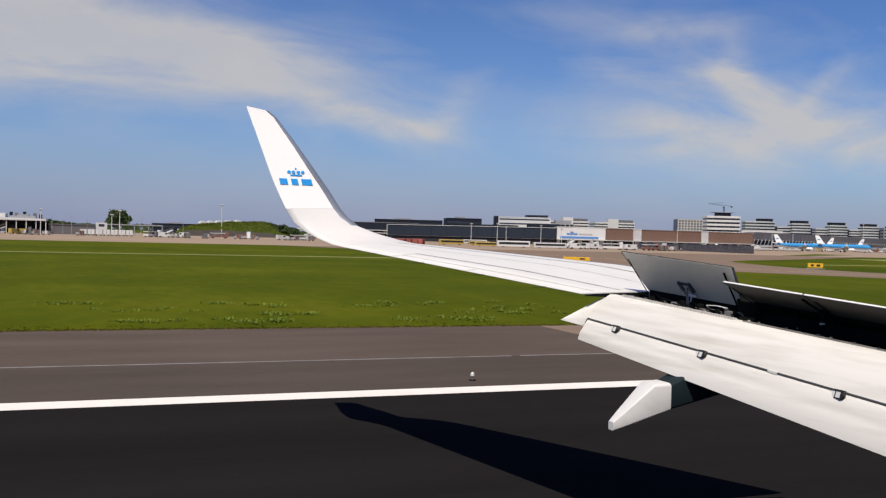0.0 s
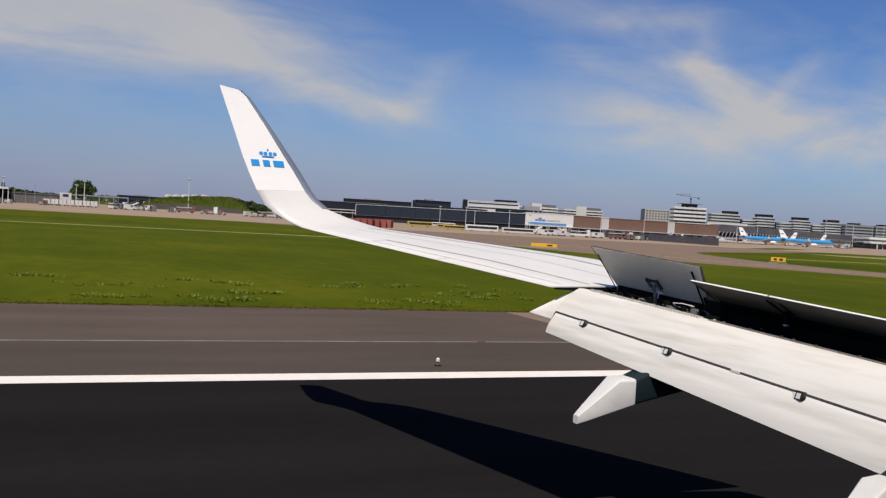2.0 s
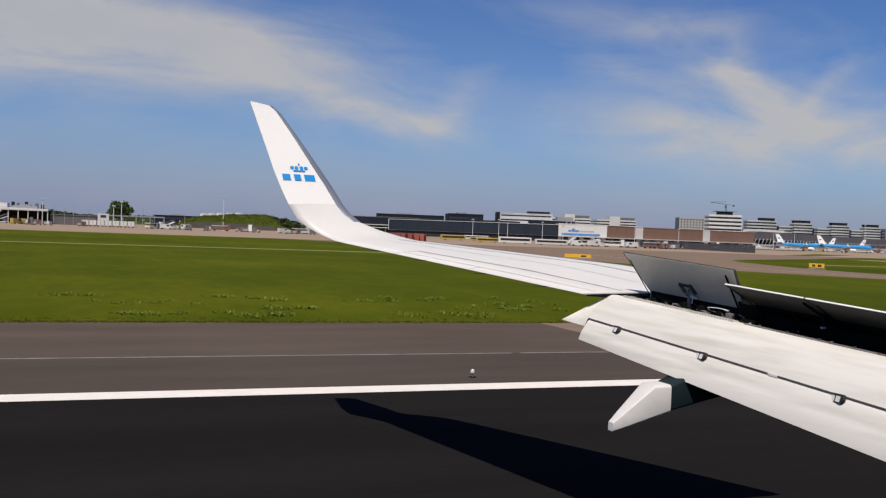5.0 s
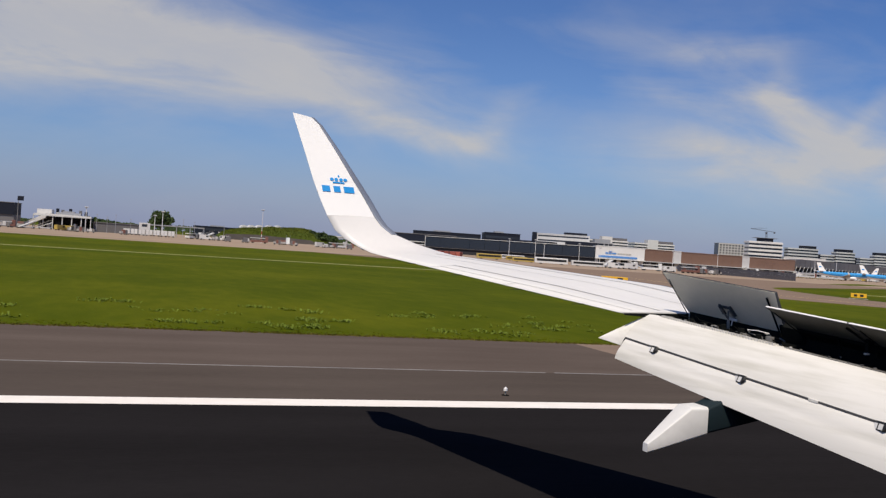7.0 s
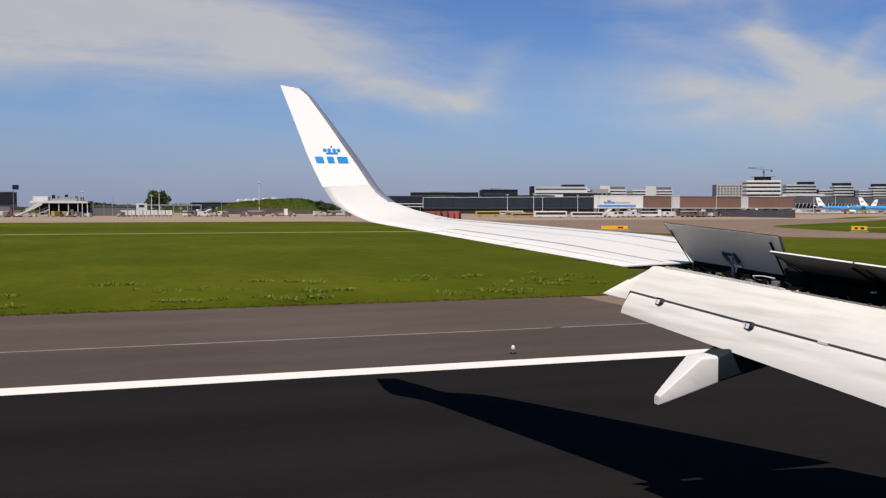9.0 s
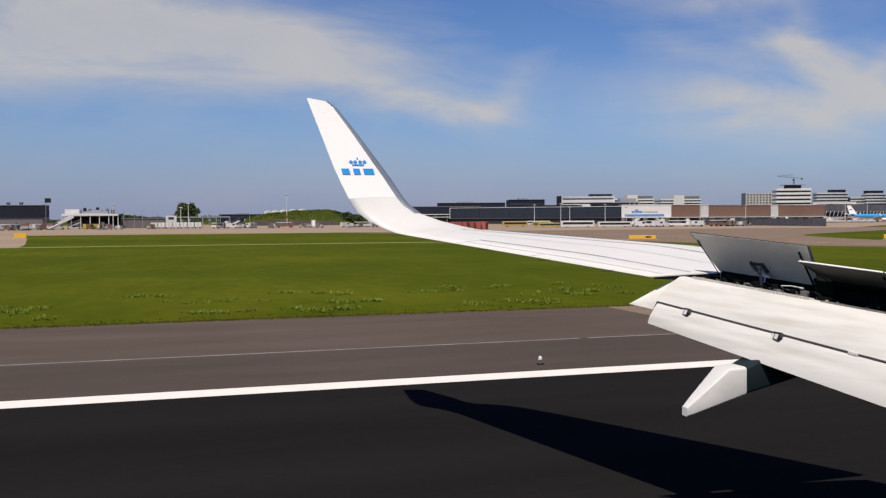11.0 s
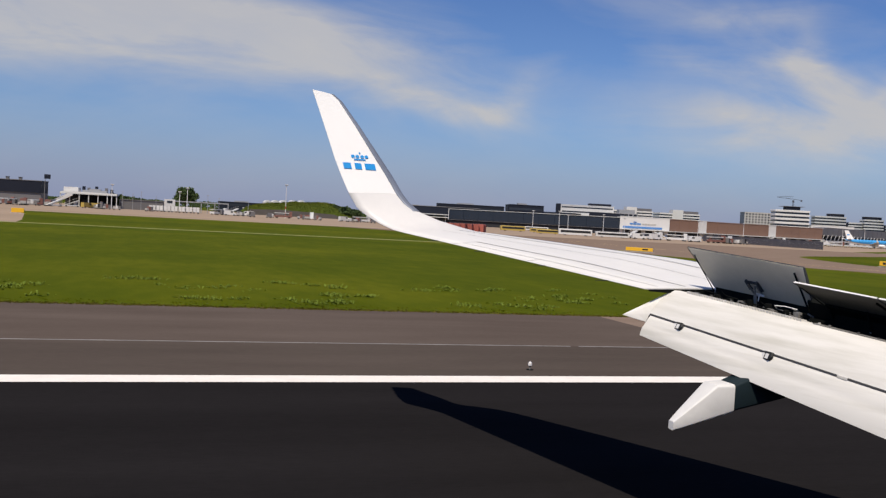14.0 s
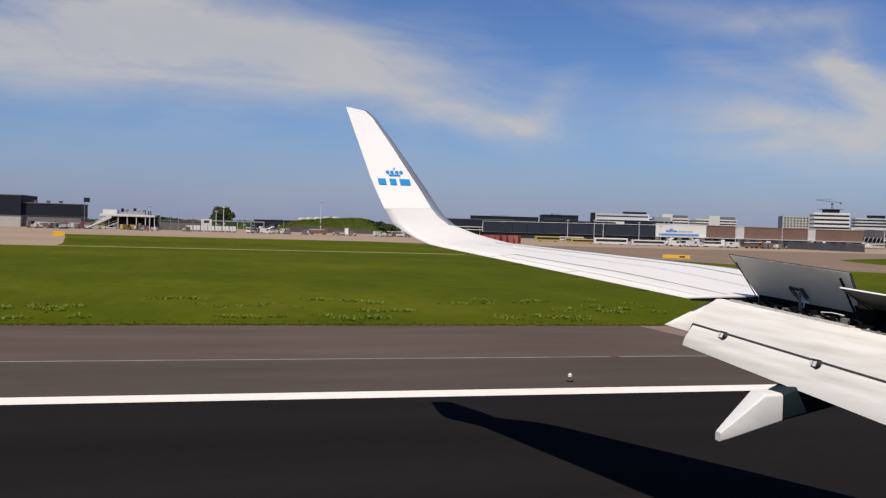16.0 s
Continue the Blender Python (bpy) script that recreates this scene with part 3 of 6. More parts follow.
for y, top in ((40.0, 0.0), (42.5, 0.03), (44.0, 0.08), (45.5, 0.17), (48.0, 0.23), (54.0, 0.27), (70.0, 0.30), (95.0, 0.27), (118.0, 0.14), (130.0, 0.0)):
    x = ON + 28.05 + (y - 44) * 0.054 - max(0.0, y - 70) * 0.030
    bank.append([Vector((x + dx, y, top * dz - 0.012)) for dx, dz in ((-22, 0), (-16, 0.04), (-12, 0.12), (-9, 0.24), (-6, 0.46), (-4, 0.68), (-2.4, 0.88), (-1.2, 1.0), (-0.5, 0.95), (-0.1, 0.6), (0.15, 0.0))])
tagged(part("grass_bank", rings(bank), M_GRASS, smooth=True), "low grass bank beside the access road", "bank", kind="structure")
tagged(part("grass", tufts(2500, ON + 26.9, ON + 27.95, 49.0, 74, 0.10, 0.27, 8, True), M_BLADE), "rough grass along the access road's edge", "grass", kind="stuff")


def weeds(count, seed):
    """Low pale clumps of broad-leaved weeds in the turf: leaves spread flat round a few upright heads."""
    r = random.Random(seed)
    v, f = [], []
    for _ in range(count):
        cx, cy = r.uniform(-8, 34), EDGE + 1.2 + 12 * r.random() ** 1.3
        if noise.noise(Vector((cx * 0.22, cy * 0.3, seed))) < 0.08:
            continue
        for _ in range(r.randint(9, 22)):
            a, d, w = r.uniform(0, math.tau), r.uniform(0.09, 0.36), r.uniform(0.022, 0.06)
            x, y, z = cx + r.gauss(0, 0.26), cy + r.gauss(0, 0.26), r.uniform(0.03, 0.15)
            k = len(v)
            c, q = math.cos(a), math.sin(a)
            v += [(x, y, 0.0), (x + c * d * 0.5 - q * w, y + q * d * 0.5 + c * w, z), (x + c * d, y + q * d, z * 0.7), (x + c * d * 0.5 + q * w, y + q * d * 0.5 - c * w, z)]
            f.append((k, k + 1, k + 2, k + 3))
    return v, f


tagged(part("weeds", weeds(240, 9), M_WEED), "pale green broad-leaved weeds scattered in the turf", "weeds", kind="stuff")

# ---------------------------------------------------------------- the airliner that carries the camera
airliner = thing("airliner", "white twin-engine airliner with blue winglet emblem, flaps and spoilers out", "aircraft")


def te_of(y):
    return Vector((3.875 + 0.25 * (15.0 - y), y, 3.455 + 0.072 * (y - 15.1)))


def le_of(y):
    return Vector((5.3 + 0.54 * (15.0 - y), y, 3.47 + 0.068 * (y - 15.0) - 0.06 * max(0.0, 11.0 - y)))


def half_thick(s):
    return 5 * (0.2969 * math.sqrt(s) - 0.126 * s - 0.3516 * s * s + 0.2843 * s ** 3 - 0.1036 * s ** 4)


def section(te, le, lean, thick, t0=0.0, t1=1.0, n=10, grow=0.0):
    """One closed airfoil loop. lean: 0 for a flat wing, 90 for an upright fin whose upper side faces inboard."""
    up = Vector((0, -math.sin(radians(lean)), math.cos(radians(lean))))
    chord = (le - te).length
    top, low = [], []
    for i in range(n + 1):
        t = t0 + (t1 - t0) * (1 - (1 - i / n) ** 1.6)
        h = half_thick(1 - t) * thick * chord + 0.004 + grow
        p = te.lerp(le, t)
        top.append(p + up * h)
        low.append(p - up * h)
    return top + low[::-1]


def thick_of(y):
    return min(0.10, 0.045 + 0.03 * max(0.0, y - 9.4))


def wing_top(y, t, rise=0.0):
    te, le = te_of(y), le_of(y)
    return te.lerp(le, t) + Vector((0, 0, half_thick(1 - t) * thick_of(y) * (le - te).length + 0.004 + rise))


def hinge_line(y):
    return Vector((6.19 + 0.25 * (9.4 - y), y, 3.07 - 0.078 * (9.4 - y)))


part("wing", rings([section(te_of(y), le_of(y), 0, thick_of(y)) for y in (9.40, 10.0, 10.6, 11.3, 12, 13.5, 15.0)]), M_WING, airliner, "pale grey metal outer wing", True)


def inner_loop(y):
    """Section of the wing box in front of the spoiler hinges."""
    h, n = hinge_line(y), le_of(y)
    reach = n.x - h.x
    top = [(0, 0.0), (0.15, -0.01), (0.4, -0.08), (0.7, -0.24), (0.9, -0.38), (1.0, -0.46)]
    low = [(0.9, -0.56), (0.5, -0.62), (0.0, -0.36)]
    return [h + Vector((reach * t, 0, z)) for t, z in top + low]


part("wing", rings([inner_loop(y) for y in (-1.6, 2, 5, 7.5, 9.395)]), M_WING, airliner, "pale grey metal inner wing", True)
BLEND = [((3.875, 15.0, 3.448), (5.30, 15.0, 3.47), 0, 0.10), ((3.76, 15.25, 3.48), (5.02, 15.32, 3.55), 12, 0.10), ((3.58, 15.48, 3.57), (4.66, 15.52, 3.66), 28, 0.09),
         ((3.38, 15.64, 3.69), (4.31, 15.64, 3.80), 45, 0.09), ((3.22, 15.76, 3.83), (4.14, 15.74, 3.945), 58, 0.085), ((3.09, 15.88, 4.07), (4.045, 15.85, 4.085), 68, 0.08)]
FIN = [((3.09, 15.88, 4.072), (4.045, 15.85, 4.087), 68, 0.08), ((2.97, 16.0, 4.36), (3.845, 15.96, 4.42), 70, 0.08), ((2.86, 16.1, 4.65), (3.63, 16.06, 4.74), 71, 0.075),
       ((2.67, 16.3, 5.25), (3.29, 16.22, 5.24), 72, 0.07), ((2.49, 16.48, 5.80), (2.985, 16.42, 5.68), 72, 0.07), ((2.47, 16.5, 5.87), (2.84, 16.45, 5.80), 72, 0.06)]
part("wing_tip", rings([section(Vector(a), Vector(b), lean, th) for a, b, lean, th in BLEND]), M_TIP, airliner, "curved warm-grey wing tip", True)
winglet = part("winglet", rings([section(Vector(a), Vector(b), lean, th) for a, b, lean, th in FIN]), M_WHITE, airliner, "tall white swept winglet", "edges")
part("leading_edge", rings([section(Vector(a), Vector(b) + Vector((0.012, 0, 0.004)), lean, th, 0.86, 1.0, 5, 0.004) for a, b, lean, th in BLEND[3:] + FIN[1:]]), M_EDGE, winglet, "bare grey metal leading edge", True)
part("slat", rings([section(te_of(y), le_of(y) + Vector((0.01, 0, 0)), 0, thick_of(y), 0.90, 1.0, 4, 0.005) for y in (9.42, 10.2, 11.3, 14.7)]), M_EDGE, airliner, "bare metal leading-edge slat", True)


def seam(points, width=0.018):
    v, f = [], []
    for i, p in enumerate(points):
        a, b = points[max(i - 1, 0)], points[min(i + 1, len(points) - 1)]
        d = b - a
        side = Vector((d.y, -d.x, 0)).normalized() * width / 2
        v += [p - side, p + side]
    f = [(2 * i, 2 * i + 1, 2 * i + 3, 2 * i + 2) for i in range(len(points) - 1)]
    return v, f


def span(t, y0, y1, n=14, rise=0.004):
    return [wing_top(y0 + (y1 - y0) * i / n, t, rise) for i in range(n + 1)]


for t, y0, y1, w in ((0.655, 9.5, 14.95, 0.030), (0.205, 9.5, 13.45, 0.024), (0.085, 9.5, 13.45, 0.012), (0.44, 9.5, 14.9, 0.010)):
    part("panel_seam", seam(span(t, y0, y1), w), M_LINE, airliner)
for y, t0, t1 in ((13.45, 0.0, 0.21), (11.6, 0.0, 0.085)):
    part("panel_seam", seam([wing_top(y, t0 + (t1 - t0) * i / 6, 0.004) for i in range(7)], 0.014), M_LINE, airliner)
for y in (13.9, 12.6, 11.2, 10.0):
    p = te_of(y)
    part("static_wick", tube(p + Vector((0.02, 0, 0)), p + Vector((-0.16, 0, -0.01)), 0.006, 0.003, 5), M_BLACK, airliner)

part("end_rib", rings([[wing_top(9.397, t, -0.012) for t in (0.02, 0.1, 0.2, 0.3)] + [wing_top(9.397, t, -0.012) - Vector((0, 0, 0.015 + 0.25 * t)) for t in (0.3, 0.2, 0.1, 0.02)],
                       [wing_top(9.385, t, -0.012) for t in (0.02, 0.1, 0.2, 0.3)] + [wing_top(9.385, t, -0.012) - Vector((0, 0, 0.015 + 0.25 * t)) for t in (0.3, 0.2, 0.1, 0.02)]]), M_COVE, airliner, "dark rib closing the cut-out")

# emblem on the winglet: plain blue shapes


def fin_face(x, z):
    """How far out the winglet's inboard skin lies at x, z."""
    lo, hi = 0.0, len(FIN) - 1.001
    p = None
    for _ in range(40):
        s = (lo + hi) / 2
        k = int(s)
        te, le = Vector(FIN[k][0]).lerp(Vector(FIN[k + 1][0]), s - k), Vector(FIN[k][1]).lerp(Vector(FIN[k + 1][1]), s - k)
        t = min(0.97, max(0.03, (x - te.x) / (le.x - te.x)))
        h = half_thick(1 - t) * FIN[k][3] * (le - te).length + 0.004
        p = te.lerp(le, t) + Vector((0, -math.sin(radians(FIN[k][2])), math.cos(radians(FIN[k][2])))) * h
        lo, hi = (s, hi) if p.z < z else (lo, s)
    return p.y


def fin_patch(points):
    """A thin plate that follows the skin, from a convex outline of x, z points."""
    v = [(x, fin_face(x, z) - 0.011, z) for x, z in points]
    n = len(v)
    return v + [(x, y + 0.008, z) for x, y, z in v], [tuple(range(n)), tuple(range(2 * n - 1, n - 1, -1))] + [(i, i + n, (i + 1) % n + n, (i + 1) % n) for i in range(n)]


for x0, x1, slope in ((3.00, 3.16, 0.0), (3.20, 3.34, 0.0), (3.375, 3.58, 0.0)):
    part("emblem_bar", fin_patch([(x0 + 0.012, 4.497), (x1 - 0.012, 4.497), (x1 - 0.034, 4.603), (x0 - 0.010, 4.603)][::-1]), M_BLUE, winglet, "plain sky-blue emblem bar")
part("emblem_crown", fin_patch([(3.185, 4.655), (3.385, 4.655), (3.385, 4.680), (3.185, 4.680)][::-1]), M_BLUE, winglet, "sky-blue emblem base stroke")
for x in (3.165, 3.240, 3.325, 3.400):
    part("emblem_dot", fin_patch([(x + 0.033 * math.cos(a * 0.628), 4.722 + 0.028 * math.sin(a * 0.628)) for a in range(10)][::-1]), M_BLUE, winglet, "sky-blue emblem dot")
part("emblem_dot", fin_patch([(3.28 + 0.016 * math.cos(a * 1.047), 4.783 + 0.018 * math.sin(a * 1.047)) for a in range(6)][::-1]), M_BLUE, winglet, "sky-blue emblem dot")

# spoilers, hinged in front and lifted behind


def spar_top(y):
    return hinge_line(y)


def spoiler(y0, y1, reach, angle, label, lip, splay=0.0, lift=0.0):
    """A panel between two span stations, its free edge raised; the underside faces aft."""
    a = radians(angle)
    back = Vector((-math.cos(a) * reach, 0, math.sin(a) * reach))
    nrm = Vector((math.sin(a), 0, math.cos(a)))
    p0, p1 = spar_top(y0) + Vector((0, 0, 0.015 + lift)), spar_top(y1) + Vector((0, 0, 0.015 + lift))
    q0, q1 = p0 + back, p1 + back + Vector((0.25 * splay, -splay, -0.078 * splay))
    # inboard panels take the shade-darkened copy of the underside colour
    panel = part("spoiler", rings([[p0, p0 + nrm * 0.035, q0 + nrm * 0.012, q0], [p1, p1 + nrm * 0.035, q1 + nrm * 0.012, q1]]), M_SPOILER if splay else M_SPOILER_SHADE, airliner, label)
    part("trailing_strip", rings([[q0 + nrm * 0.002, q0 + nrm * 0.014, q0 + back * 0.012 + nrm * 0.013, q0 + back * 0.012 + nrm * 0.004],
                                  [q1 + nrm * 0.002, q1 + nrm * 0.014, q1 + back * 0.012 + nrm * 0.013, q1 + back * 0.012 + nrm * 0.004]]), lip, panel, "thin trailing strip")
    top = part("upper_skin", rings([[p0 + nrm * 0.037, p0 + nrm * 0.042, q0 + nrm * 0.019, q0 + nrm * 0.014],
                                    [p1 + nrm * 0.037, p1 + nrm * 0.042, q1 + nrm * 0.019, q1 + nrm * 0.014]]), M_WHITE, panel, "white painted upper skin")
    for e, f in ((p0, q0), (p1, q1)):
        part("edge_seal", rings([[e + Vector((0, k, 0)) - nrm * 0.003, e + Vector((0, k, 0)) + nrm * 0.043, f + Vector((0, k, 0)) + nrm * 0.020, f + Vector((0, k, 0)) - nrm * 0.003] for k in (-0.004, 0.004)]), M_SEAM, panel, "dark rubber edge seal")
    mid = p0.lerp(p1, 0.52)
    foot = mid + Vector((-0.10, 0, -0.13))
    head = mid + back * 0.30
    part("actuator", join(tube(foot, foot.lerp(head, 0.6), 0.019, 0.017), tube(foot.lerp(head, 0.55), head, 0.010)), M_STEEL if splay else M_COVE, panel, "steel actuator strut" if splay else "dark actuator strut")
    if splay:
        ends = [p0.lerp(p1, k) + back * 0.36 for k in (0.465, 0.575)]
        part("bracket", rings([[e + back * 0.05 - nrm * 0.001, e + back * 0.045 - nrm * 0.014, e + back * 0.005 - nrm * 0.018, e - nrm * 0.001] for e in ends]), M_SEAM, panel, "dark bracket bar")
        for e in ends:
            part("bracket_plate", rings([[e + Vector((0, k, 0)) + back * 0.07 - nrm * 0.001, e + Vector((0, k, 0)) + back * 0.05 - nrm * 0.024, e + Vector((0, k, 0)) - back * 0.14 - nrm * 0.030, e + Vector((0, k, 0)) - back * 0.16 - nrm * 0.001] for k in (-0.017, 0.017)]), M_SEAM, panel, "dark actuator bracket plate")
        for k in (0.475, 0.565):
            part("bracket_rib", tube(p0.lerp(p1, k) + back * 0.10 - nrm * 0.02, p0.lerp(p1, k) + back * 0.36 - nrm * 0.03, 0.010, n=6), M_STEEL, panel, "dull steel bracket rib")
        c = mid + back * 0.13 - nrm * 0.03
        part("actuator_pin", join(tube(c + Vector((0, -0.10, -0.004)), c + Vector((0, 0.08, 0.012)), 0.012, n=8), tube(c + Vector((-0.01, -0.02, -0.07)), c + Vector((0, -0.02, 0)), 0.007, n=8)), M_WHITE, panel, "pale metal actuator pin")
    if not splay:
        low = [p + Vector((-0.004, 0, -0.004)) for p in (p0, p1)]
        # added near-black strip: darkens the panel's front part as shade would
        part("hinge_shade_strip", rings([[p - nrm * 0.030, p - nrm * 0.002, p + back * 0.30 - nrm * 0.002, p + back * 0.24 - nrm * 0.022] for p in low]), M_COVE, panel, "added near-black strip for the shade along the hinge")
        c = p1 + back * 0.42
        part("link_bracket", join(rbox(c.x - 0.05, c.x + 0.03, c.y + 0.01, c.y + 0.05, c.z - 0.10, c.z + 0.02, 0.01), tube(c + Vector((0.10, 0.03, -0.16)), c + Vector((-0.01, 0.03, 0.02)), 0.018, n=6)), M_COVE, panel, "dark link bracket")
        part("bracket_tip", rbox(c.x - 0.06, c.x - 0.02, c.y + 0.012, c.y + 0.048, c.z - 0.128, c.z - 0.112, 0.004), M_FAIR, panel, "pale bracket tip")
    for k, top_k in ((0.03, 0.03), (1.0, 0.91)):
        e, f = p0.lerp(p1, k), q0.lerp(q1, top_k)
        part("link_rod", tube(e + Vector((-0.05, 0, -0.03)), e.lerp(f, 0.85) - nrm * 0.01, 0.006 if k < 0.5 else 0.011), M_COVE, panel, "thin dark link rod")
    return panel


spoiler(9.38, 8.08, 0.604, 48.5, "grey raised outboard spoiler seen from below", M_SEAM, 0.23)
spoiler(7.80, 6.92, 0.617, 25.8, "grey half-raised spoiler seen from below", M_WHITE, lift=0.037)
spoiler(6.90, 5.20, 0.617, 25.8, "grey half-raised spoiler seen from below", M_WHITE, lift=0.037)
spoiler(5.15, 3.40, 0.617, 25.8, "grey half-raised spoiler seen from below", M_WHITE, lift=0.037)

part("hinge_rib", rings([[spar_top(y) + Vector((-0.03, 0, -0.05)), spar_top(y) + Vector((-0.10, 0, 0.10)), spar_top(y) + Vector((-0.06, 0, 0.17)), spar_top(y) + Vector((0.03, 0, 0.02))] for y in (8.07, 7.95, 7.82)]), M_COVE, airliner, "dark hinge rib between two spoilers")

# flap panels below the spoilers
def up_edge(y):
    return Vector((5.66 + 0.25 * (9.4 - y), y, 3.04 - 0.088 * (9.4 - y)))


def gap_edge(y):
    return Vector((5.38 + 0.25 * (9.4 - y), y, 2.763 - 0.117 * (9.4 - y)))


def aft_edge(y):
    return Vector((5.25 + 0.25 * (9.4 - y), y, 2.52 - 0.160 * (9.4 - y)))


def flap_loop(a, b, bulge, thick, nose=0.05, crease=0.0):
    """Section of a flap from its upper edge a to its trailing edge b, gently curved, with a rounded nose."""
    d = b - a
    nrm = Vector((-d.z, 0, d.x)).normalized()
    nrm = nrm if nrm.z > 0 else -nrm
    top = [a + d * s + nrm * (bulge * 4 * s * (1 - s) - crease * math.exp(-((s - 0.42) / 0.13) ** 2)) for s in (0, 0.1, 0.2, 0.27, 0.34, 0.42, 0.5, 0.57, 0.66, 0.78, 0.9, 1.0)]
    low = [a + d * s + nrm * (bulge * 2 * s * (1 - s) - thick * (1 - s) - 0.006 - crease) for s in (1.0, 0.7, 0.35, 0.1)]
    front = [a - d.normalized() * nose - nrm * thick * 0.5]
    return top + low + front


stations = (9.40, 8.6, 7.6, 6.6, 5.4, 4.0, 2.6)
flap = part("flap", rings([flap_loop(up_edge(y), gap_edge(y), 0.030, 0.10) for y in stations]), M_FLAP, airliner, "white stained main flap lowered behind the wing", "edges")
corner = [up_edge(9.40) + Vector((0, 0.003, 0)), Vector((5.107, 9.55, 2.73)), Vector((5.329, 9.41, 2.669)), gap_edge(9.40) + Vector((0, 0.003, 0.004))]
arc = [p + Vector((0, 0.002, 0)) for p in flap_loop(up_edge(9.40), gap_edge(9.40), 0.030, 0.10)[:12]]
rim = [corner[1]] + arc + [corner[2]]
rim += [p + Vector((0.03, -0.01, -0.012)) for p in rim]
n = len(rim) // 2
part("flap_end", (rim, [(0, i + 1, i) for i in range(1, n - 1)] + [(n, n + i, n + i + 1) for i in range(1, n - 1)] + [(i, (i + 1) % n, (i + 1) % n + n, i + n) for i in range(n)]), M_FLAP, flap, "white outboard corner plate of the flap")
aft = part("aft_flap", rings([flap_loop(gap_edge(y) + Vector((-0.004, 0, -0.020)), aft_edge(y), 0.018, 0.045, 0.03, 0.006) for y in (9.39, 8.6, 7.6, 6.6, 5.4, 4.0, 2.6)]), M_FLAP, airliner, "white narrow aft flap steeply lowered", "edges")
part("gap_strip", rings([[gap_edge(y) + Vector((0.006, 0, 0.005)), gap_edge(y) + Vector((-0.005, 0, 0.000)), gap_edge(y) + Vector((-0.007, 0, -0.017)), gap_edge(y) + Vector((0.03, 0, -0.03))] for y in (9.40, 6.6, 2.6)]),
     M_SEAM, aft, "dark gap between the flaps")
e0, e1 = gap_edge(9.392), gap_edge(9.392).lerp(aft_edge(9.392), 0.34)
part("end_seal", rings([[p + Vector((-0.012, 0.002, -0.010)), p + Vector((-0.012, 0.010, -0.010)), p + Vector((0.012, 0.010, 0.010)), p + Vector((0.012, 0.002, 0.010))] for p in (e0, e1)]), M_BLACK, aft, "dark seal at the flap's outboard end")
for y in (8.97, 7.80, 6.33, 4.9):
    g, d = gap_edge(y), (aft_edge(y) - gap_edge(y)).normalized()
    nrm = Vector((-d.z, 0, d.x))
    nrm = nrm if nrm.z > 0 else -nrm
    c = g + d * 0.040
    loops = []
    for off, w in ((-0.046, 0.096), (0.0, 0.102), (0.038, 0.080)):
        q = c + d * off
        loops.append([q + Vector((0, -w, 0)) - nrm * 0.01, q + Vector((0, w, 0)) - nrm * 0.01, q + Vector((0, w * 0.85, 0)) + nrm * 0.009, q + Vector((0, -w * 0.85, 0)) + nrm * 0.009])
    hinge = part("hinge_recess", rings(loops), M_BLACK, aft, "dark hinge recess")
    for y0, y1 in ((-0.060, -0.004), (0.004, 0.058)):
        part("hinge_plate", rings([[q + Vector((0, y0, 0)), q + Vector((0, y1, 0)), q + Vector((0, y1 - 0.004, 0)) + nrm * 0.0115, q + Vector((0, y0 + 0.004, 0)) + nrm * 0.0115] for q in (c - d * 0.024, c + d * 0.028)]), M_FAIR, hinge, "pale metal hinge plate")

part("gap_cover", rings([[gap_edge(y) + Vector((0.010, 0, 0.008)), gap_edge(y) + Vector((-0.009, 0, 0.003)), gap_edge(y) + Vector((-0.012, 0, -0.019)), gap_edge(y) + Vector((0.02, 0, -0.02))] for y in (7.02, 6.92)]), M_SEAL, aft, "short white cover over the gap")

# cove between spoiler and flap, its shade painted near black, with its linkage

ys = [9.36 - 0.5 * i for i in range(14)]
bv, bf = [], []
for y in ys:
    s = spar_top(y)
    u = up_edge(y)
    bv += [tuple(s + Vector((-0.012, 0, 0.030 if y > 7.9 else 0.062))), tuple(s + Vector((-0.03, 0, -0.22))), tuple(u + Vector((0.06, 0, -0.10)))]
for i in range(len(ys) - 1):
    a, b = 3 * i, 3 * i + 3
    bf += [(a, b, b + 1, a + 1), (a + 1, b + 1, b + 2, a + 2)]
cove = part("flap_cove", (bv, bf), M_COVE, airliner, "open cove behind the wing box, its shade painted near black")
random.seed(4)
for i in range(130):
    y = 9.28 - i * 0.0145 if i < 90 else 8.0 - (i - 90) * 0.13
    far = i < 90
    s = spar_top(y)
    u = up_edge(y)
    p = s.lerp(u, 0.2 + 0.6 * random.random()) + Vector((0, 0, -0.10 + 0.09 * random.random()))
    kind = random.random()
    dull = M_STEEL if random.random() < (0.38 if far else 0.18) else M_COVE
    if kind < 0.45:
        part("linkage", tube(p, p + Vector((-0.03 - 0.05 * random.random(), 0.07 * random.uniform(-1, 1), 0.05 * random.uniform(-0.4, 1))), 0.004 + 0.005 * random.random(), n=6), dull, cove)
    elif kind < 0.8:
        w = 0.012 + 0.03 * random.random()
        part("linkage", rbox(p.x - 0.025, p.x + 0.025, p.y - w, p.y + w, p.z - 0.04, p.z + 0.01 + 0.03 * random.random(), 0.006), dull, cove)
    else:
        part("linkage", tube(p + Vector((0, -0.12, 0)), p + Vector((0, 0.12, 0.02)), 0.006, n=6), dull, cove)
tooth = mesh_of("seal_block", *box(0.004, 0.04, -0.011, 0.011, -0.03, 0.024), M_SEAL)
for i in range(42):
    y = 9.2 - 0.036 * i
    ob = new("seal_block", tooth)
    ob.location = up_edge(y)
    ob.parent = cove
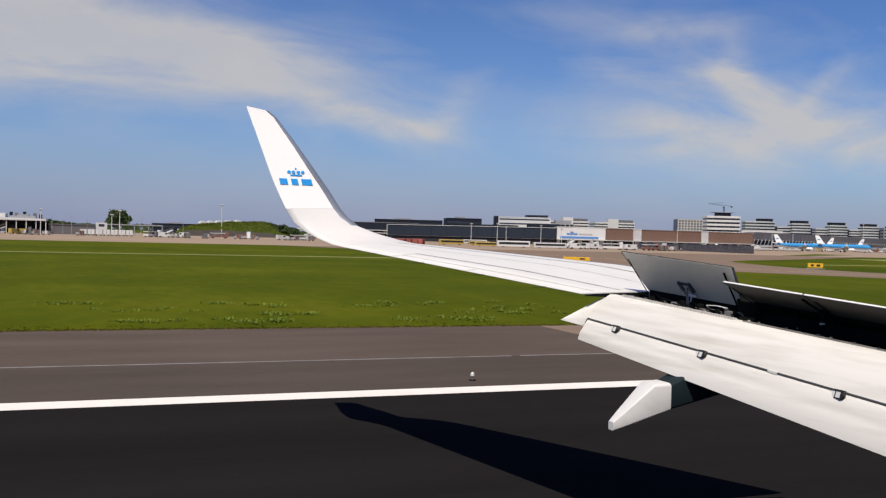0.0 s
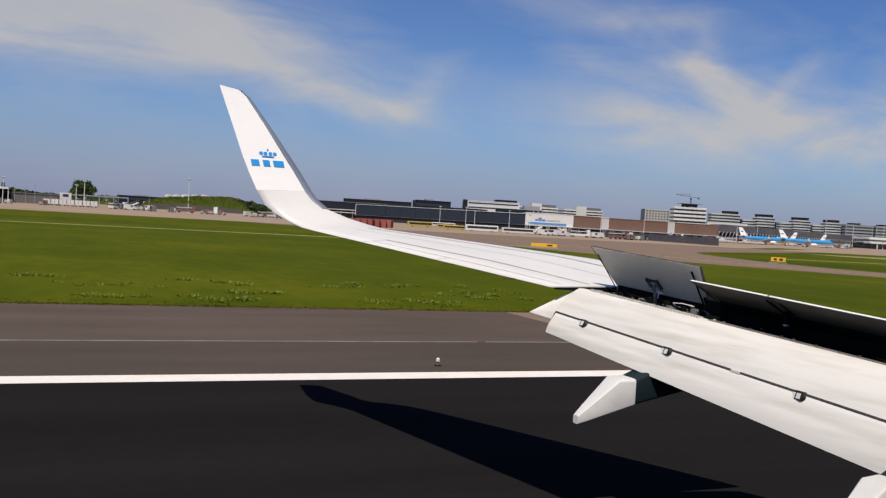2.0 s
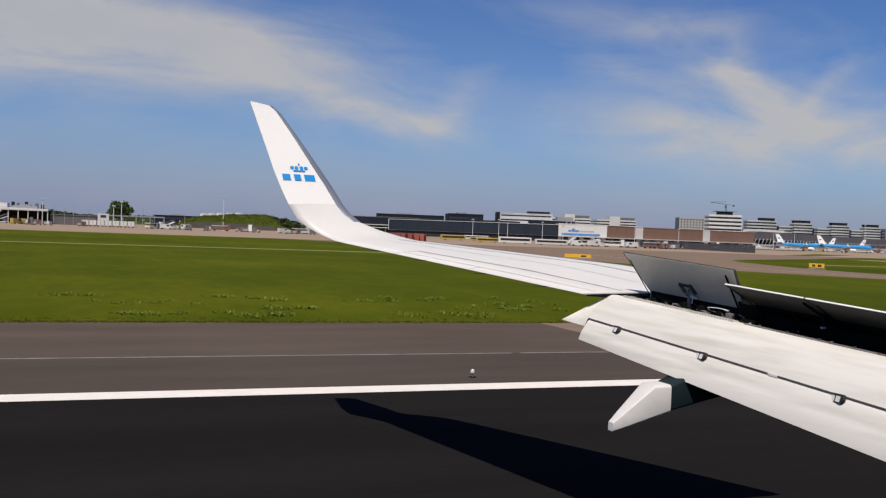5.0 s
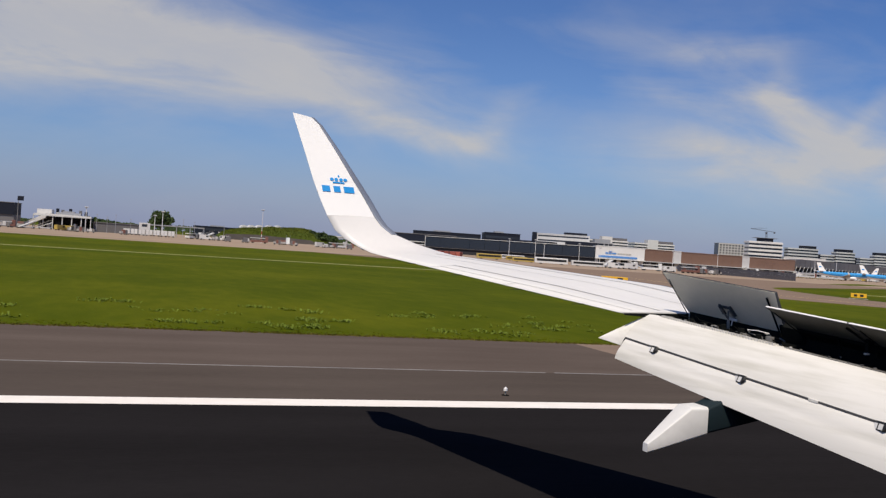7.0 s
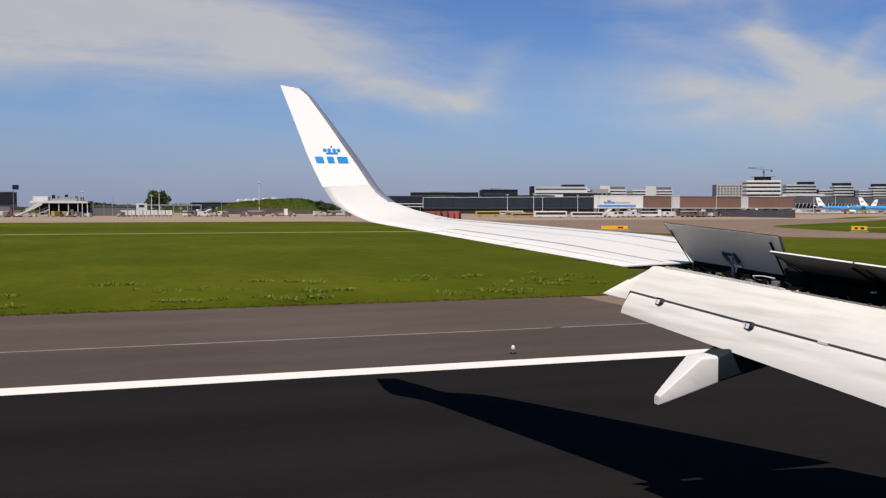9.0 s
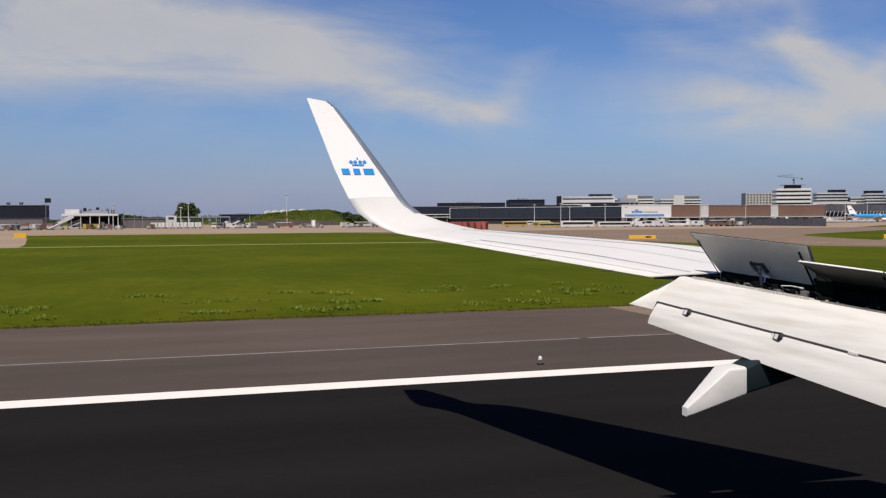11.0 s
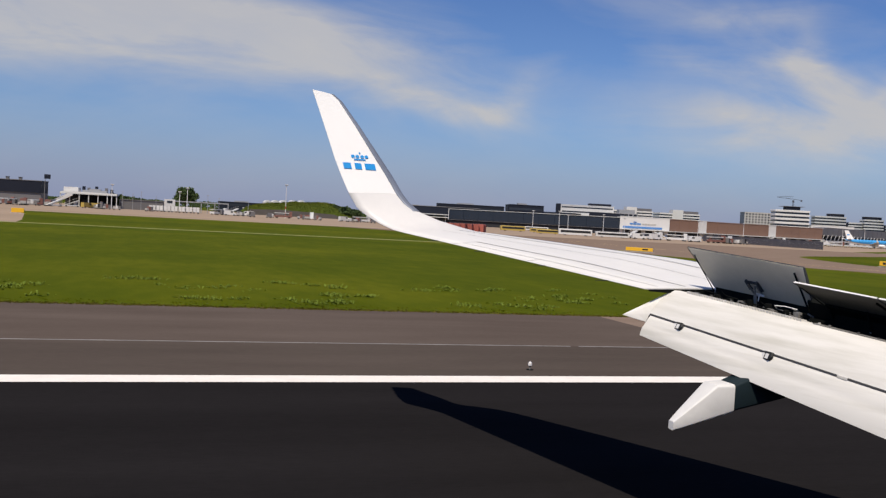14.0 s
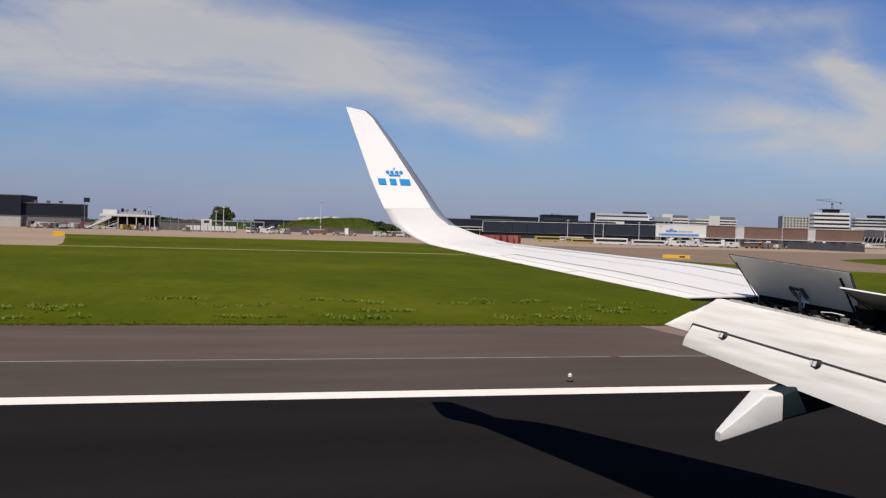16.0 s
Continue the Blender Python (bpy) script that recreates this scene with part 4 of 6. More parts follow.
part("seal_strip", rings([[up_edge(y) + Vector((0.042, 0, -0.03)), up_edge(y) + Vector((0.042, 0, 0.020)), up_edge(y) + Vector((0.06, 0, 0.018)), up_edge(y) + Vector((0.06, 0, -0.03))] for y in (9.22, 8.5, 7.7)]), M_SEAL, cove, "notched metal seal strip")
part("seal_strip", rings([[up_edge(y) + Vector((0.02, 0, -0.02)), up_edge(y) + Vector((0.02, 0, 0.014)), up_edge(y) + Vector((0.07, 0, 0.012)), up_edge(y) + Vector((0.07, 0, -0.02))] for y in (7.6, 5.0, 2.7)]), M_STEEL, cove, "dull metal seal strip")
r = random.Random(15)
y = 7.55
while y > 3.2:
    c = up_edge(y) + Vector((0.045, 0, 0.012))
    h = r.uniform(0.006, 0.022)
    part("seal_clip", rbox(c.x - 0.012, c.x + 0.012, y - r.uniform(0.006, 0.022), y + 0.006, c.z, c.z + h * 0.7, 0.002), r.choice((M_SEAL, M_STEEL, M_SEAM, M_SEAM)), cove, "small metal clip on the seal strip")
    y -= r.uniform(0.07, 0.34)
hose = [Vector((6.12, 8.15, 2.98)), Vector((6.06, 8.10, 3.01)), Vector((6.09, 7.98, 3.015)), Vector((6.13, 7.84, 3.00))]
part("hose", join(*[tube(hose[i], hose[i + 1], 0.0042) for i in range(3)]), M_WHITE, cove, "short white hose")


def fairing(y, x_tip, z_tip, label):
    """A canoe under the flap: a drooped tail cone and the body that runs forward under the wing."""
    def loop(x, w, z0, z1):
        c, pts = 0.26 * w, []
        for sy, sz, a0 in ((-1, -1, 180), (1, -1, 270), (1, 1, 0), (-1, 1, 90)):
            cy, cz = y + sy * (w - c), (z0 + c * 0.8 if sz < 0 else z1 - c * 0.8)
            pts += [Vector((x, cy + c * math.cos(radians(a0 + k * 22.5)), cz + 0.8 * c * math.sin(radians(a0 + k * 22.5)))) for k in range(5)]
        return pts
    tail = [loop(x_tip, 0.045, z_tip, z_tip + 0.085), loop(x_tip + 0.10, 0.07, z_tip + 0.03, z_tip + 0.175), loop(x_tip + 0.42, 0.13, z_tip + 0.135, z_tip + 0.46), loop(x_tip + 0.60, 0.15, z_tip + 0.19, z_tip + 0.47)]
    fair = part("flap_track_fairing", rings(tail), M_FAIR, airliner, label, "edges")
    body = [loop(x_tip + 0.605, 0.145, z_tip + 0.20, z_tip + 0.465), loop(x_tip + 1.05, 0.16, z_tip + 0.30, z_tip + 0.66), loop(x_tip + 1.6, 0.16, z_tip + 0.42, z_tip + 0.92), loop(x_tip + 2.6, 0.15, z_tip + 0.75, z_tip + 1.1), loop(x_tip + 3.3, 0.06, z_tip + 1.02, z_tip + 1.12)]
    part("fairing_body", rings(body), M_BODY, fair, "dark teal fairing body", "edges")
    return fair


fairing(8.0, 4.88, 1.77, "pale grey flap track fairing with blunt tail")
fairing(5.1, 5.35, 1.50, "pale grey flap track fairing with blunt tail")


# fuselage behind the camera, and the undercarriage that carries it
def ring(x, r, zc, n=28):
    return [Vector((x, -2.18 + r * math.cos(2 * math.pi * i / n), zc + r * 1.06 * math.sin(2 * math.pi * i / n))) for i in range(n)]


fus = [(-19.5, 0.25, 4.6), (-17.0, 0.8, 4.3), (-12.0, 1.5, 3.7), (-7.0, 1.88, 3.3), (12.0, 1.88, 3.3), (15.0, 1.6, 3.15), (17.2, 1.0, 2.95), (18.4, 0.3, 2.8)]
part("fuselage", rings([ring(*f) for f in fus]), M_WHITE, airliner, "white painted fuselage", True)
for x, y, r, w in ((8.0, 0.7, 0.56, 0.2), (8.0, -5.06, 0.56, 0.2), (15.0, -2.18, 0.35, 0.12)):
    leg = part("gear_leg", tube((x, y, r), (x, y, 2.9), 0.10), M_STEEL, airliner, "steel landing gear leg")
    for s in (-0.26, 0.26):
        part("wheel", tube((x, y + s - w / 2, r), (x, y + s + w / 2, r), r, n=24), M_RUBBER, leg, "black rubber tyre")

# ---------------------------------------------------------------- buildings


def site(name, label, category, p0, p1, group="", tall=1.0):
    """An empty at p0 whose x axis runs along the front to p1; returns it with the front's length. tall: stretches its heights."""
    d = Vector((p1[0] - p0[0], p1[1] - p0[1]))
    m = Matrix.Translation((p0[0], p0[1], 0)) @ Matrix.Rotation(math.atan2(d.y, d.x), 4, "Z") @ Matrix.Diagonal((1, 1, tall, 1))
    return thing(name, label, category, group, m), d.length


def bands(parent, length, depth, floors, z0, storey, sill, head, mat=None, inset=0.12, ends=True, bay=0.0):
    """Ribbon windows, one a floor, on the front and both ends, with mullions where a bay is given."""
    for k in range(floors):
        a, b = z0 + k * storey + sill, z0 + k * storey + head
        w = part("window", box(0.8, length - 0.8, -0.06, 0.3, a, b), mat or M_WINDOW, parent)
        if ends:
            part("window", box(-0.06, 0.3, 0.8, depth - 0.8, a, b), mat or M_WINDOW, parent)
            part("window", box(length - 0.3, length + 0.06, 0.8, depth - 0.8, a, b), mat or M_WINDOW, parent)
        if bay:
            n = int(length / bay)
            part("mullion", join(*[box(0.8 + (length - 1.6) * i / n - 0.12, 0.8 + (length - 1.6) * i / n + 0.12, -0.12, 0.1, a, b) for i in range(n + 1)]), M_LIGHTTRIM, w)


def roof_on(parent, length, depth, z, mat, lip=0.5, over=0.15):
    part("roof", join(box(-over, length + over, -over, depth + over, z, z + 0.25), box(-over, length + over, -over, 0.2, z + 0.25, z + lip)), mat, parent)


# black-clad hall with canopies
hall, L = site("terminal_hall", "long black-clad hall above pale canopies", "building", (175.8, 664.0), (224.0, 650.0))
part("wall", box(0, L, 4, 30, 0, 7.2), M_CONC, hall, "grey concrete lower wall")
part("upper_box", box(-1, L + 1, 0, 30, 7.2, 12.5), M_NAVY, hall, "black metal-clad upper storey")
part("roof", box(-1.3, L + 1.3, -0.3, 30.3, 12.5, 12.9), M_GREYROOF, hall)
for z, x0, x1 in ((6.6, -24, L + 4), (4.6, -12, L + 22)):
    part("canopy", rbox(x0, x1, -14, 6, z, z + 0.5, 0.1), M_LIGHTTRIM, hall, "pale flat canopy")
for i in range(9):
    part("column", tube((-8 + i * 8.5, -12, 0), (-8 + i * 8.5, -12, 6.6), 0.25), M_LIGHTTRIM, hall)
part("glazing", box(1, L - 1, 3.8, 4.2, 1.0, 6.2), M_DARKGLASS, hall, "dark glass front")

# low bridge ramp far to the side
ramp, L = site("ramp", "low pale concrete road ramp", "ramp", (60, 740), (160, 712))
part("deck", prism([(0, 3.4), (L * 0.3, 6.2), (L, 6.4), (L, 5.4), (L * 0.3, 5.2), (0, 2.4)], 0, 9), M_CONC, ramp)
part("parapet", prism([(0, 3.4), (L * 0.3, 6.2), (L, 6.4), (L, 7.2), (L * 0.3, 7.0), (0, 4.2)], -0.2, 0.2), M_LIGHTTRIM, ramp)
for i in range(8):
    part("pier", box(L * (0.12 + 0.12 * i) - 0.6, L * (0.12 + 0.12 * i) + 0.6, 1, 8, 0, 5.3), M_CONC, ramp)

# dark hangar
hangar, L = site("cargo_shed", "long dark blue glass-fronted cargo shed with pale edges", "building", (184.8, 596.0), (274.2, 523.4), tall=0.88)
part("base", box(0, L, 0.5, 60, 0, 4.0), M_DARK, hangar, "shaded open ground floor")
n = 11
for i in range(n):
    part("panel", box(L * i / n + 0.08, L * (i + 1) / n - 0.08, -0.15, 0.6, 4.5, 11.7), M_DARKGLASS, hangar)
part("upper_body", box(0, L, 0.3, 60, 4.0, 11.9), M_NAVY, hangar, "navy metal upper wall")
part("fascia", box(-0.5, L + 0.3, -0.5, 0.9, 12.1, 12.42), M_LIGHTTRIM, hangar, "pale roof edge")
part("fascia", box(-0.3, L + 0.3, -0.5, 0.9, 4.05, 4.30), M_GREYROOF, hangar, "grey lower edge")
part("end_fin", box(-0.5, -0.1, -0.4, 2, 4.0, 12.4), M_LIGHTTRIM, hangar, "pale end fin")
part("roof", box(0, L, 0.9, 60, 11.9, 12.2), M_GREYROOF, hangar)
part("rooftop_plant", join(box(L * 0.42, L * 0.70, 20, 40, 12.2, 14.0), box(L * 0.80, L * 0.98, 15, 30, 12.2, 15.2)), M_NAVY, hangar, "dark rooftop plant room")

# white cargo front with its sign
cargo, L = site("cargo_building", "white cargo warehouse with blue sign band", "building", (274.4, 523.0), (303.2, 512.2), tall=0.92)
part("wall", box(0, L, 0, 55, 0, 12.3), M_WHITEWALL, cargo)
roof_on(cargo, L, 55, 12.3, M_LIGHTTRIM)
part("sign_band", box(2, L - 4.5, -0.25, 0.1, 4.9, 6.2), M_BLUE_SIGN, cargo, "blue painted band")
for x, w in ((6.2, 1.9), (8.4, 1.7), (10.4, 2.6)):
    part("sign_letter", box(x, x + w, -0.25, 0.1, 7.4, 8.4), M_BLUE_SIGN, cargo, "plain blue sign block")
for x, w in ((13.8, 1.4), (15.5, 1.4), (17.2, 1.5), (19.0, 1.4), (20.7, 1.6)):
    part("sign_letter", box(x, x + w, -0.25, 0.1, 7.5, 8.3), M_CONC, cargo, "plain grey sign block")
part("sign_crown", join(box(8.4, 10.4, -0.25, 0.1, 8.8, 9.0), *[box(8.4 + 0.52 * i, 8.75 + 0.52 * i, -0.25, 0.1, 9.1, 9.5) for i in range(4)]), M_BLUE_SIGN, cargo, "plain blue sign crown")
part("canopy", rbox(-0.3, L + 0.3, -4, 0, 3.8, 4.3, 0.1), M_LIGHTTRIM, cargo)
for i in range(5):
    part("dock_door", box(2 + i * 7, 6.4 + i * 7, -0.1, 0.2, 0, 3.6), M_DARK, cargo)

# white office block behind it
office, L = site("office_block", "white office block with ribbon windows", "building", (263.4, 590.0), (298.0, 578.0), tall=0.89)
part("wall", box(0, L, 0, 18, 0, 20.3), M_WHITEWALL, office)
bands(office, L, 18, 5, 3.5, 3.4, 1.2, 2.3)
part("stair_tower", box(-2.6, -0.05, -0.5, 10, 0, 21.2), M_NAVY, office, "dark stair tower")
roof_on(office, L, 18, 20.3, M_WHITEWALL)
part("plant_room", box(L * 0.55, L * 0.96, 3, 14, 20.5, 22.6), M_NAVY, office, "dark rooftop plant room")

lattice, L = site("office_block", "grey office block with open grid front", "building", (346.0, 692.0), (374.0, 683.0), tall=0.8)
part("wall", box(0, L, 0.8, 20, 0, 20.0), M_WINDOW, lattice, "dark glazed wall")
for i in range(9):
    part("fin", box(L * i / 8 - 0.35, L * i / 8 + 0.35, -0.4, 0.9, 0, 20.4), M_GREYWALL, lattice)
for k in range(6):
    part("slab_edge", box(-0.3, L + 0.3, -0.3, 0.9, 3.4 * (k + 1) - 0.5, 3.4 * (k + 1) + 0.4), M_GREYWALL, lattice)
part("plant_room", box(L * 0.5, L * 0.95, 4, 15, 20.2, 24.5), M_GREYWALL, lattice)

# brown warehouse with white bays
for p0, p1, mat, h, lab in (((303.8, 513.0), (327.5, 517.8), M_BROWN, 11.0, "brown metal-clad warehouse bay"), ((327.6, 517.8), (334.0, 519.0), M_WHITEWALL, 11.2, "narrow white warehouse bay"),
                            ((334.1, 519.0), (360.6, 523.4), M_BROWN, 10.9, "brown metal-clad warehouse bay"), ((360.7, 523.4), (387.3, 528.0), M_BROWN, 10.9, "brown metal-clad warehouse bay"),
                            ((387.4, 528.0), (393.8, 529.0), M_WHITEWALL, 11.2, "narrow white warehouse bay"), ((393.9, 529.0), (436.7, 536.0), M_BROWN, 11.0, "long brown metal-clad warehouse bay")):
    ware, L = site("warehouse", lab, "building", p0, p1, "warehouse bays")
    part("wall", box(0, L, 0, 50, 3.6, h), mat, ware)
    n = max(2, int(L / 7))
    for i in range(n + 1):
        part("rib", box(L * i / n - 0.1, L * i / n + 0.1, -0.12, 0.05, 3.6, h), mat, ware)
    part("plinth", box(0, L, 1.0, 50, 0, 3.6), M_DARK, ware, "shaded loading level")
    part("canopy", box(-0.02, L + 0.02, -2.5, 0, 3.4, 3.9), M_LIGHTTRIM, ware)
    roof_on(ware, L, 50, h, mat)
    for i in range(max(1, int(L / 9))):
        part("dock_door", box(2 + i * 9, min(L - 0.5, 6 + i * 9), 0.85, 1.2, 0, 3.2), M_LIGHTTRIM if i % 3 == 0 else M_STEEL, ware)

# office towers behind


def banded_tower(p0, p1, depth, height, floors, wall, label, cap=True, group="office towers", tall=1.0):
    t, L = site("office_tower", label, "building", p0, p1, group, tall)
    part("core", box(0.6, L - 0.6, 0.6, depth - 0.6, 0, height), M_WINDOW, t, "recessed dark window glass")
    storey = height / floors
    for k in range(floors):
        z = storey * (k + 0.55)
        part("floor_band", rbox(0, L, 0, depth, z, z + storey * 0.5, 0.3), wall, t)
    if cap:
        part("penthouse", rbox(L * 0.34, L * 0.74, 3, depth - 3, height - 0.2, height + 3.2, 0.3), M_NAVY, t, "dark rooftop penthouse")
        part("roof_rail", box(L * 0.22, L * 0.86, 2, depth - 2, height + 3.2, height + 3.5), M_GREYROOF, t, "thin roof canopy")
    else:
        part("roof", box(0.2, L - 0.2, 0.2, depth - 0.2, height, height + 0.4), M_GREYROOF, t)
    return t


banded_tower((504.5, 680.0), (532.0, 669.6), 16, 27.6, 8, M_WHITEWALL, "tall white office tower with dark ribbon windows")
for p0, p1, tall in (((407.3, 790.0), (443.5, 780.0), 0.72), ((496.4, 860.0), (538.6, 850.0), 0.77)):
    t = banded_tower(p0, p1, 26, 29.5, 8, M_WHITEWALL, "stepped white and grey office tower", False, tall=tall)
    L = (Vector(p1) - Vector(p0)).length
    part("stair_tower", box(L * 0.32, L * 0.58, -0.4, 12, 0, 34.5), M_WHITEWALL, t, "white stair tower")
    part("plant_room", box(L * 0.45, L * 1.0, 6, 22, 29.9, 33.4), M_GREYROOF, t, "dark plant room")
def bowed(x0, x1, y0, depth, z0, z1, bulge):
    """A block with a bowed front, as an upright extrusion."""
    n = 10
    rim = [(x0 + (x1 - x0) * i / n, y0 - bulge * 4 * (i / n) * (1 - i / n)) for i in range(n + 1)] + [(x1, y0 + depth), (x0, y0 + depth)]
    k = len(rim)
    return ([(x, y, z0) for x, y in rim] + [(x, y, z1) for x, y in rim], [tuple(range(k - 1, -1, -1)), tuple(range(k, 2 * k))] + [(i, (i + 1) % k, (i + 1) % k + k, i + k) for i in range(k)])


def bowed_tower(p0, p1, h, step):
    """An office tower with a bowed striped front, a lower wing beside it and a dark rooftop room."""
    t, L = site("office_tower", "pale office tower with bowed front and dark ribbon windows", "building", p0, p1, "office towers")
    blocks = [(L * 0.42, L, 0.0, h, 9)] + [(0.0, L * 0.42, 3.0, h * 0.86, 8)] if step else [(0.0, L, 0.0, h, 9)]
    for x0, x1, y0, top, floors in blocks:
        part("core", bowed(x0 + 0.4, x1 - 0.4, y0 + 0.6, 13, 0, top - 0.3, 2.6), M_WINDOW, t, "recessed dark window glass")
        for k in range(floors):
            z = top * (k + 1) / floors
            part("floor_band", bowed(x0, x1, y0, 14, z - top / floors * 0.48, z, 2.8), M_PALEBAND, t)
    part("penthouse", bowed(L * 0.46, L * 0.94, 1.5, 9, h, h + 3.0, 2.0), M_NAVY, t, "dark rooftop room")
    part("roof_rail", bowed(L * 0.44, L * 0.96, 1.2, 9.6, h + 3.0, h + 3.3, 2.2), M_GREYROOF, t, "thin roof canopy")
    part("side_wing", join(box(L + 0.2, L + 4.5, 6, 13, 0, h * 0.80), box(L + 0.1, L + 4.7, 5.8, 13.2, h * 0.80, h * 0.82)), M_NAVY, t, "dark glazed link block")


for p0, p1, h, step in (((714.0, 890.0), (747.0, 878.0), 30.8, False), ((771.0, 900.0), (809.0, 888.0), 30.2, True), ((829.0, 900.0), (866.0, 888.0), 29.6, True), ((880.0, 897.0), (914.0, 886.0), 29.2, True)):
    bowed_tower(p0, p1, h, step)
for p0, p1, h in (((926.0, 890.0), (961.0, 879.0), 28.0), ((965.0, 878.0), (996.0, 868.0), 28.0), ((1000.0, 867.0), (1046.0, 852.0), 27.5), ((1054, 849), (1104, 833), 27), ((1112, 830), (1172, 811), 29)):
    b, L = site("office_block", "pale grey office block with ribbon windows", "building", p0, p1, "office blocks")
    part("wall", box(0, L, 0, 24, 0, h), M_GREYWALL, b)
    bands(b, L, 24, 6, 4.0, (h - 5) / 6, 1.2, 3.0)
    roof_on(b, L, 24, h, M_GREYWALL)
    part("plant_room", box(L * 0.3, L * 0.6, 5, 18, h, h + 2.6), M_NAVY, b, "dark plant room")

grid, L = site("apartment_block", "beige concrete block with a square window grid", "building", (678.5, 972.0), (722.0, 958.0), tall=0.93)
part("wall", box(0.4, L - 0.4, 0.6, 22, 0, 34.6), M_WINDOW, grid, "dark window wall")
for i in range(13):
    part("fin", box(L * i / 12 - 0.8, L * i / 12 + 0.8, 0, 0.8, 0, 34.8), M_BEIGE, grid)
for k in range(10):
    part("slab_edge", box(0, L, 0.05, 0.9, 3.45 * (k + 1) - 1.0, 3.45 * (k + 1) + 0.5), M_BEIGE, grid)
part("roof", box(0, L, 0, 22.4, 34.8, 35.2), M_BEIGE, grid)

crane = thing("tower_crane", "grey steel tower crane above the roofs", "crane", m=pose(675.6, 880.0, 0, 0, 0, -24) @ Matrix.Diagonal((0.55, 0.55, 0.90, 1)))
part("mast", join(*[tube((sx, sy, 0), (sx, sy, 51), 0.28, n=4) for sx in (-1.1, 1.1) for sy in (-1.1, 1.1)],
                  *[tube((-1.1, -1.1, 3 * k), (1.1, -1.1, 3 * k + 3), 0.16, n=4) for k in range(17)], *[tube((-1.1, 1.1, 3 * k), (-1.1, -1.1, 3 * k + 3), 0.16, n=4) for k in range(17)]), M_FENCE, crane)
part("jib", join(tube((-32, 0, 54.3), (18, 0, 51.5), 0.35, n=4), tube((-32, 0, 54.8), (0, 0, 56.0), 0.22, n=4), *[tube((-32 + 4 * k, 0, 54.3 - 0.22 * k), (-30 + 4 * k, 0, 55.0), 0.15, n=4) for k in range(8)]), M_FENCE, crane)
part("counterweight", rbox(14, 17, -0.9, 0.9, 49.8, 51.5, 0.1), M_FENCE, crane)
part("cab", rbox(-2, 1.2, -1.6, 1.6, 48.5, 51.2, 0.2), M_FENCE, crane)

# grey pier with raking struts
pier, L = site("terminal_pier", "long grey terminal pier over raking struts", "building", (446.0, 548.0), (826.0, 777.0), tall=0.95)
part("upper_wall", prism([(0, 7.0), (L, 7.0), (L, 13.6), (14, 13.4), (4, 12.8), (0, 10.5)], 0, 8), M_GREYROOF, pier, "grey sheet-metal upper wall")
for i in range(1, 40):
    part("panel_joint", box(L * i / 40, L * i / 40 + 0.15, -0.06, 0.02, 7.2, 13.0), M_DARK, pier)
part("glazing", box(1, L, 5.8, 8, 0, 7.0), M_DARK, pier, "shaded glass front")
for i in range(56):
    x = 4 + (L - 8) * i / 55
    part("strut", tube((x + 1.8, 2.6, 0.2), (x, -0.5, 7.6), 0.30, n=6), M_MAST if i % 3 else M_LIGHTTRIM, pier)
part("bridge_strip", box(-4, L, -3, 3, 2.4, 3.6), M_LIGHTTRIM, pier, "pale walkway")
for i in range(16):
    part("pillar", box(6 + (L - 12) * i / 15, 7 + (L - 12) * i / 15, -1.5, 1, 0, 2.4), M_CONC, pier)
part("advert_panel", box(L * 0.66, L * 0.70, -3.6, -3.2, 3.2, 7.2), M_BACKSIGN, pier, "plain grey panel")

# low white terminal further along
low, L = site("terminal_wing", "low white terminal wing with stacked roofs", "building", (770.0, 705.0), (1040.0, 620.0))
part("wall", box(0, L, 3, 40, 0, 5.5), M_WINDOW, low, "dark glazed wall")
part("canopy", rbox(-2, L, -1, 12, 5.5, 7.6, 0.3), M_WHITEWALL, low)
part("upper_wall", box(4, L, 12, 40, 7.6, 9.6), M_GREYWALL, low)
part("roof", rbox(2, L, 8, 42, 9.6, 12.0, 0.4), M_WHITEWALL, low)
for i in range(20):
    part("column", box(6 + (L - 12) * i / 19, 6.8 + (L - 12) * i / 19, 0, 1, 0, 5.5), M_WHITEWALL, low)
pale, L = site("service_building", "low pale roof between the towers", "building", (612, 768), (652, 755), tall=0.85)
part("wall", box(0, L, 0, 20, 0, 20.5), M_WHITEWALL, pale)
roof_on(pale, L, 20, 20.5, M_WHITEWALL)

# fence before the warehouse
fence, L = site("fence", "grey steel mesh security fence on the apron", "fence", (238.0, 372.0), (229.6, 281.0), tall=0.70)
for i in range(49):
    part("post", box(L * i / 48 - 0.08, L * i / 48 + 0.08, -0.08, 0.08, 0, 4.4), M_FENCE, fence)
part("mesh", join(*[box(0, L, -0.02, 0.02, 0.20 + 0.28 * k, 0.39 + 0.28 * k) for k in range(15)], *[box(L * i / 330 - 0.07, L * i / 330 + 0.07, -0.03, 0.03, 0.2, 4.3) for i in range(330)]), M_FENCE, fence, "woven wire mesh")

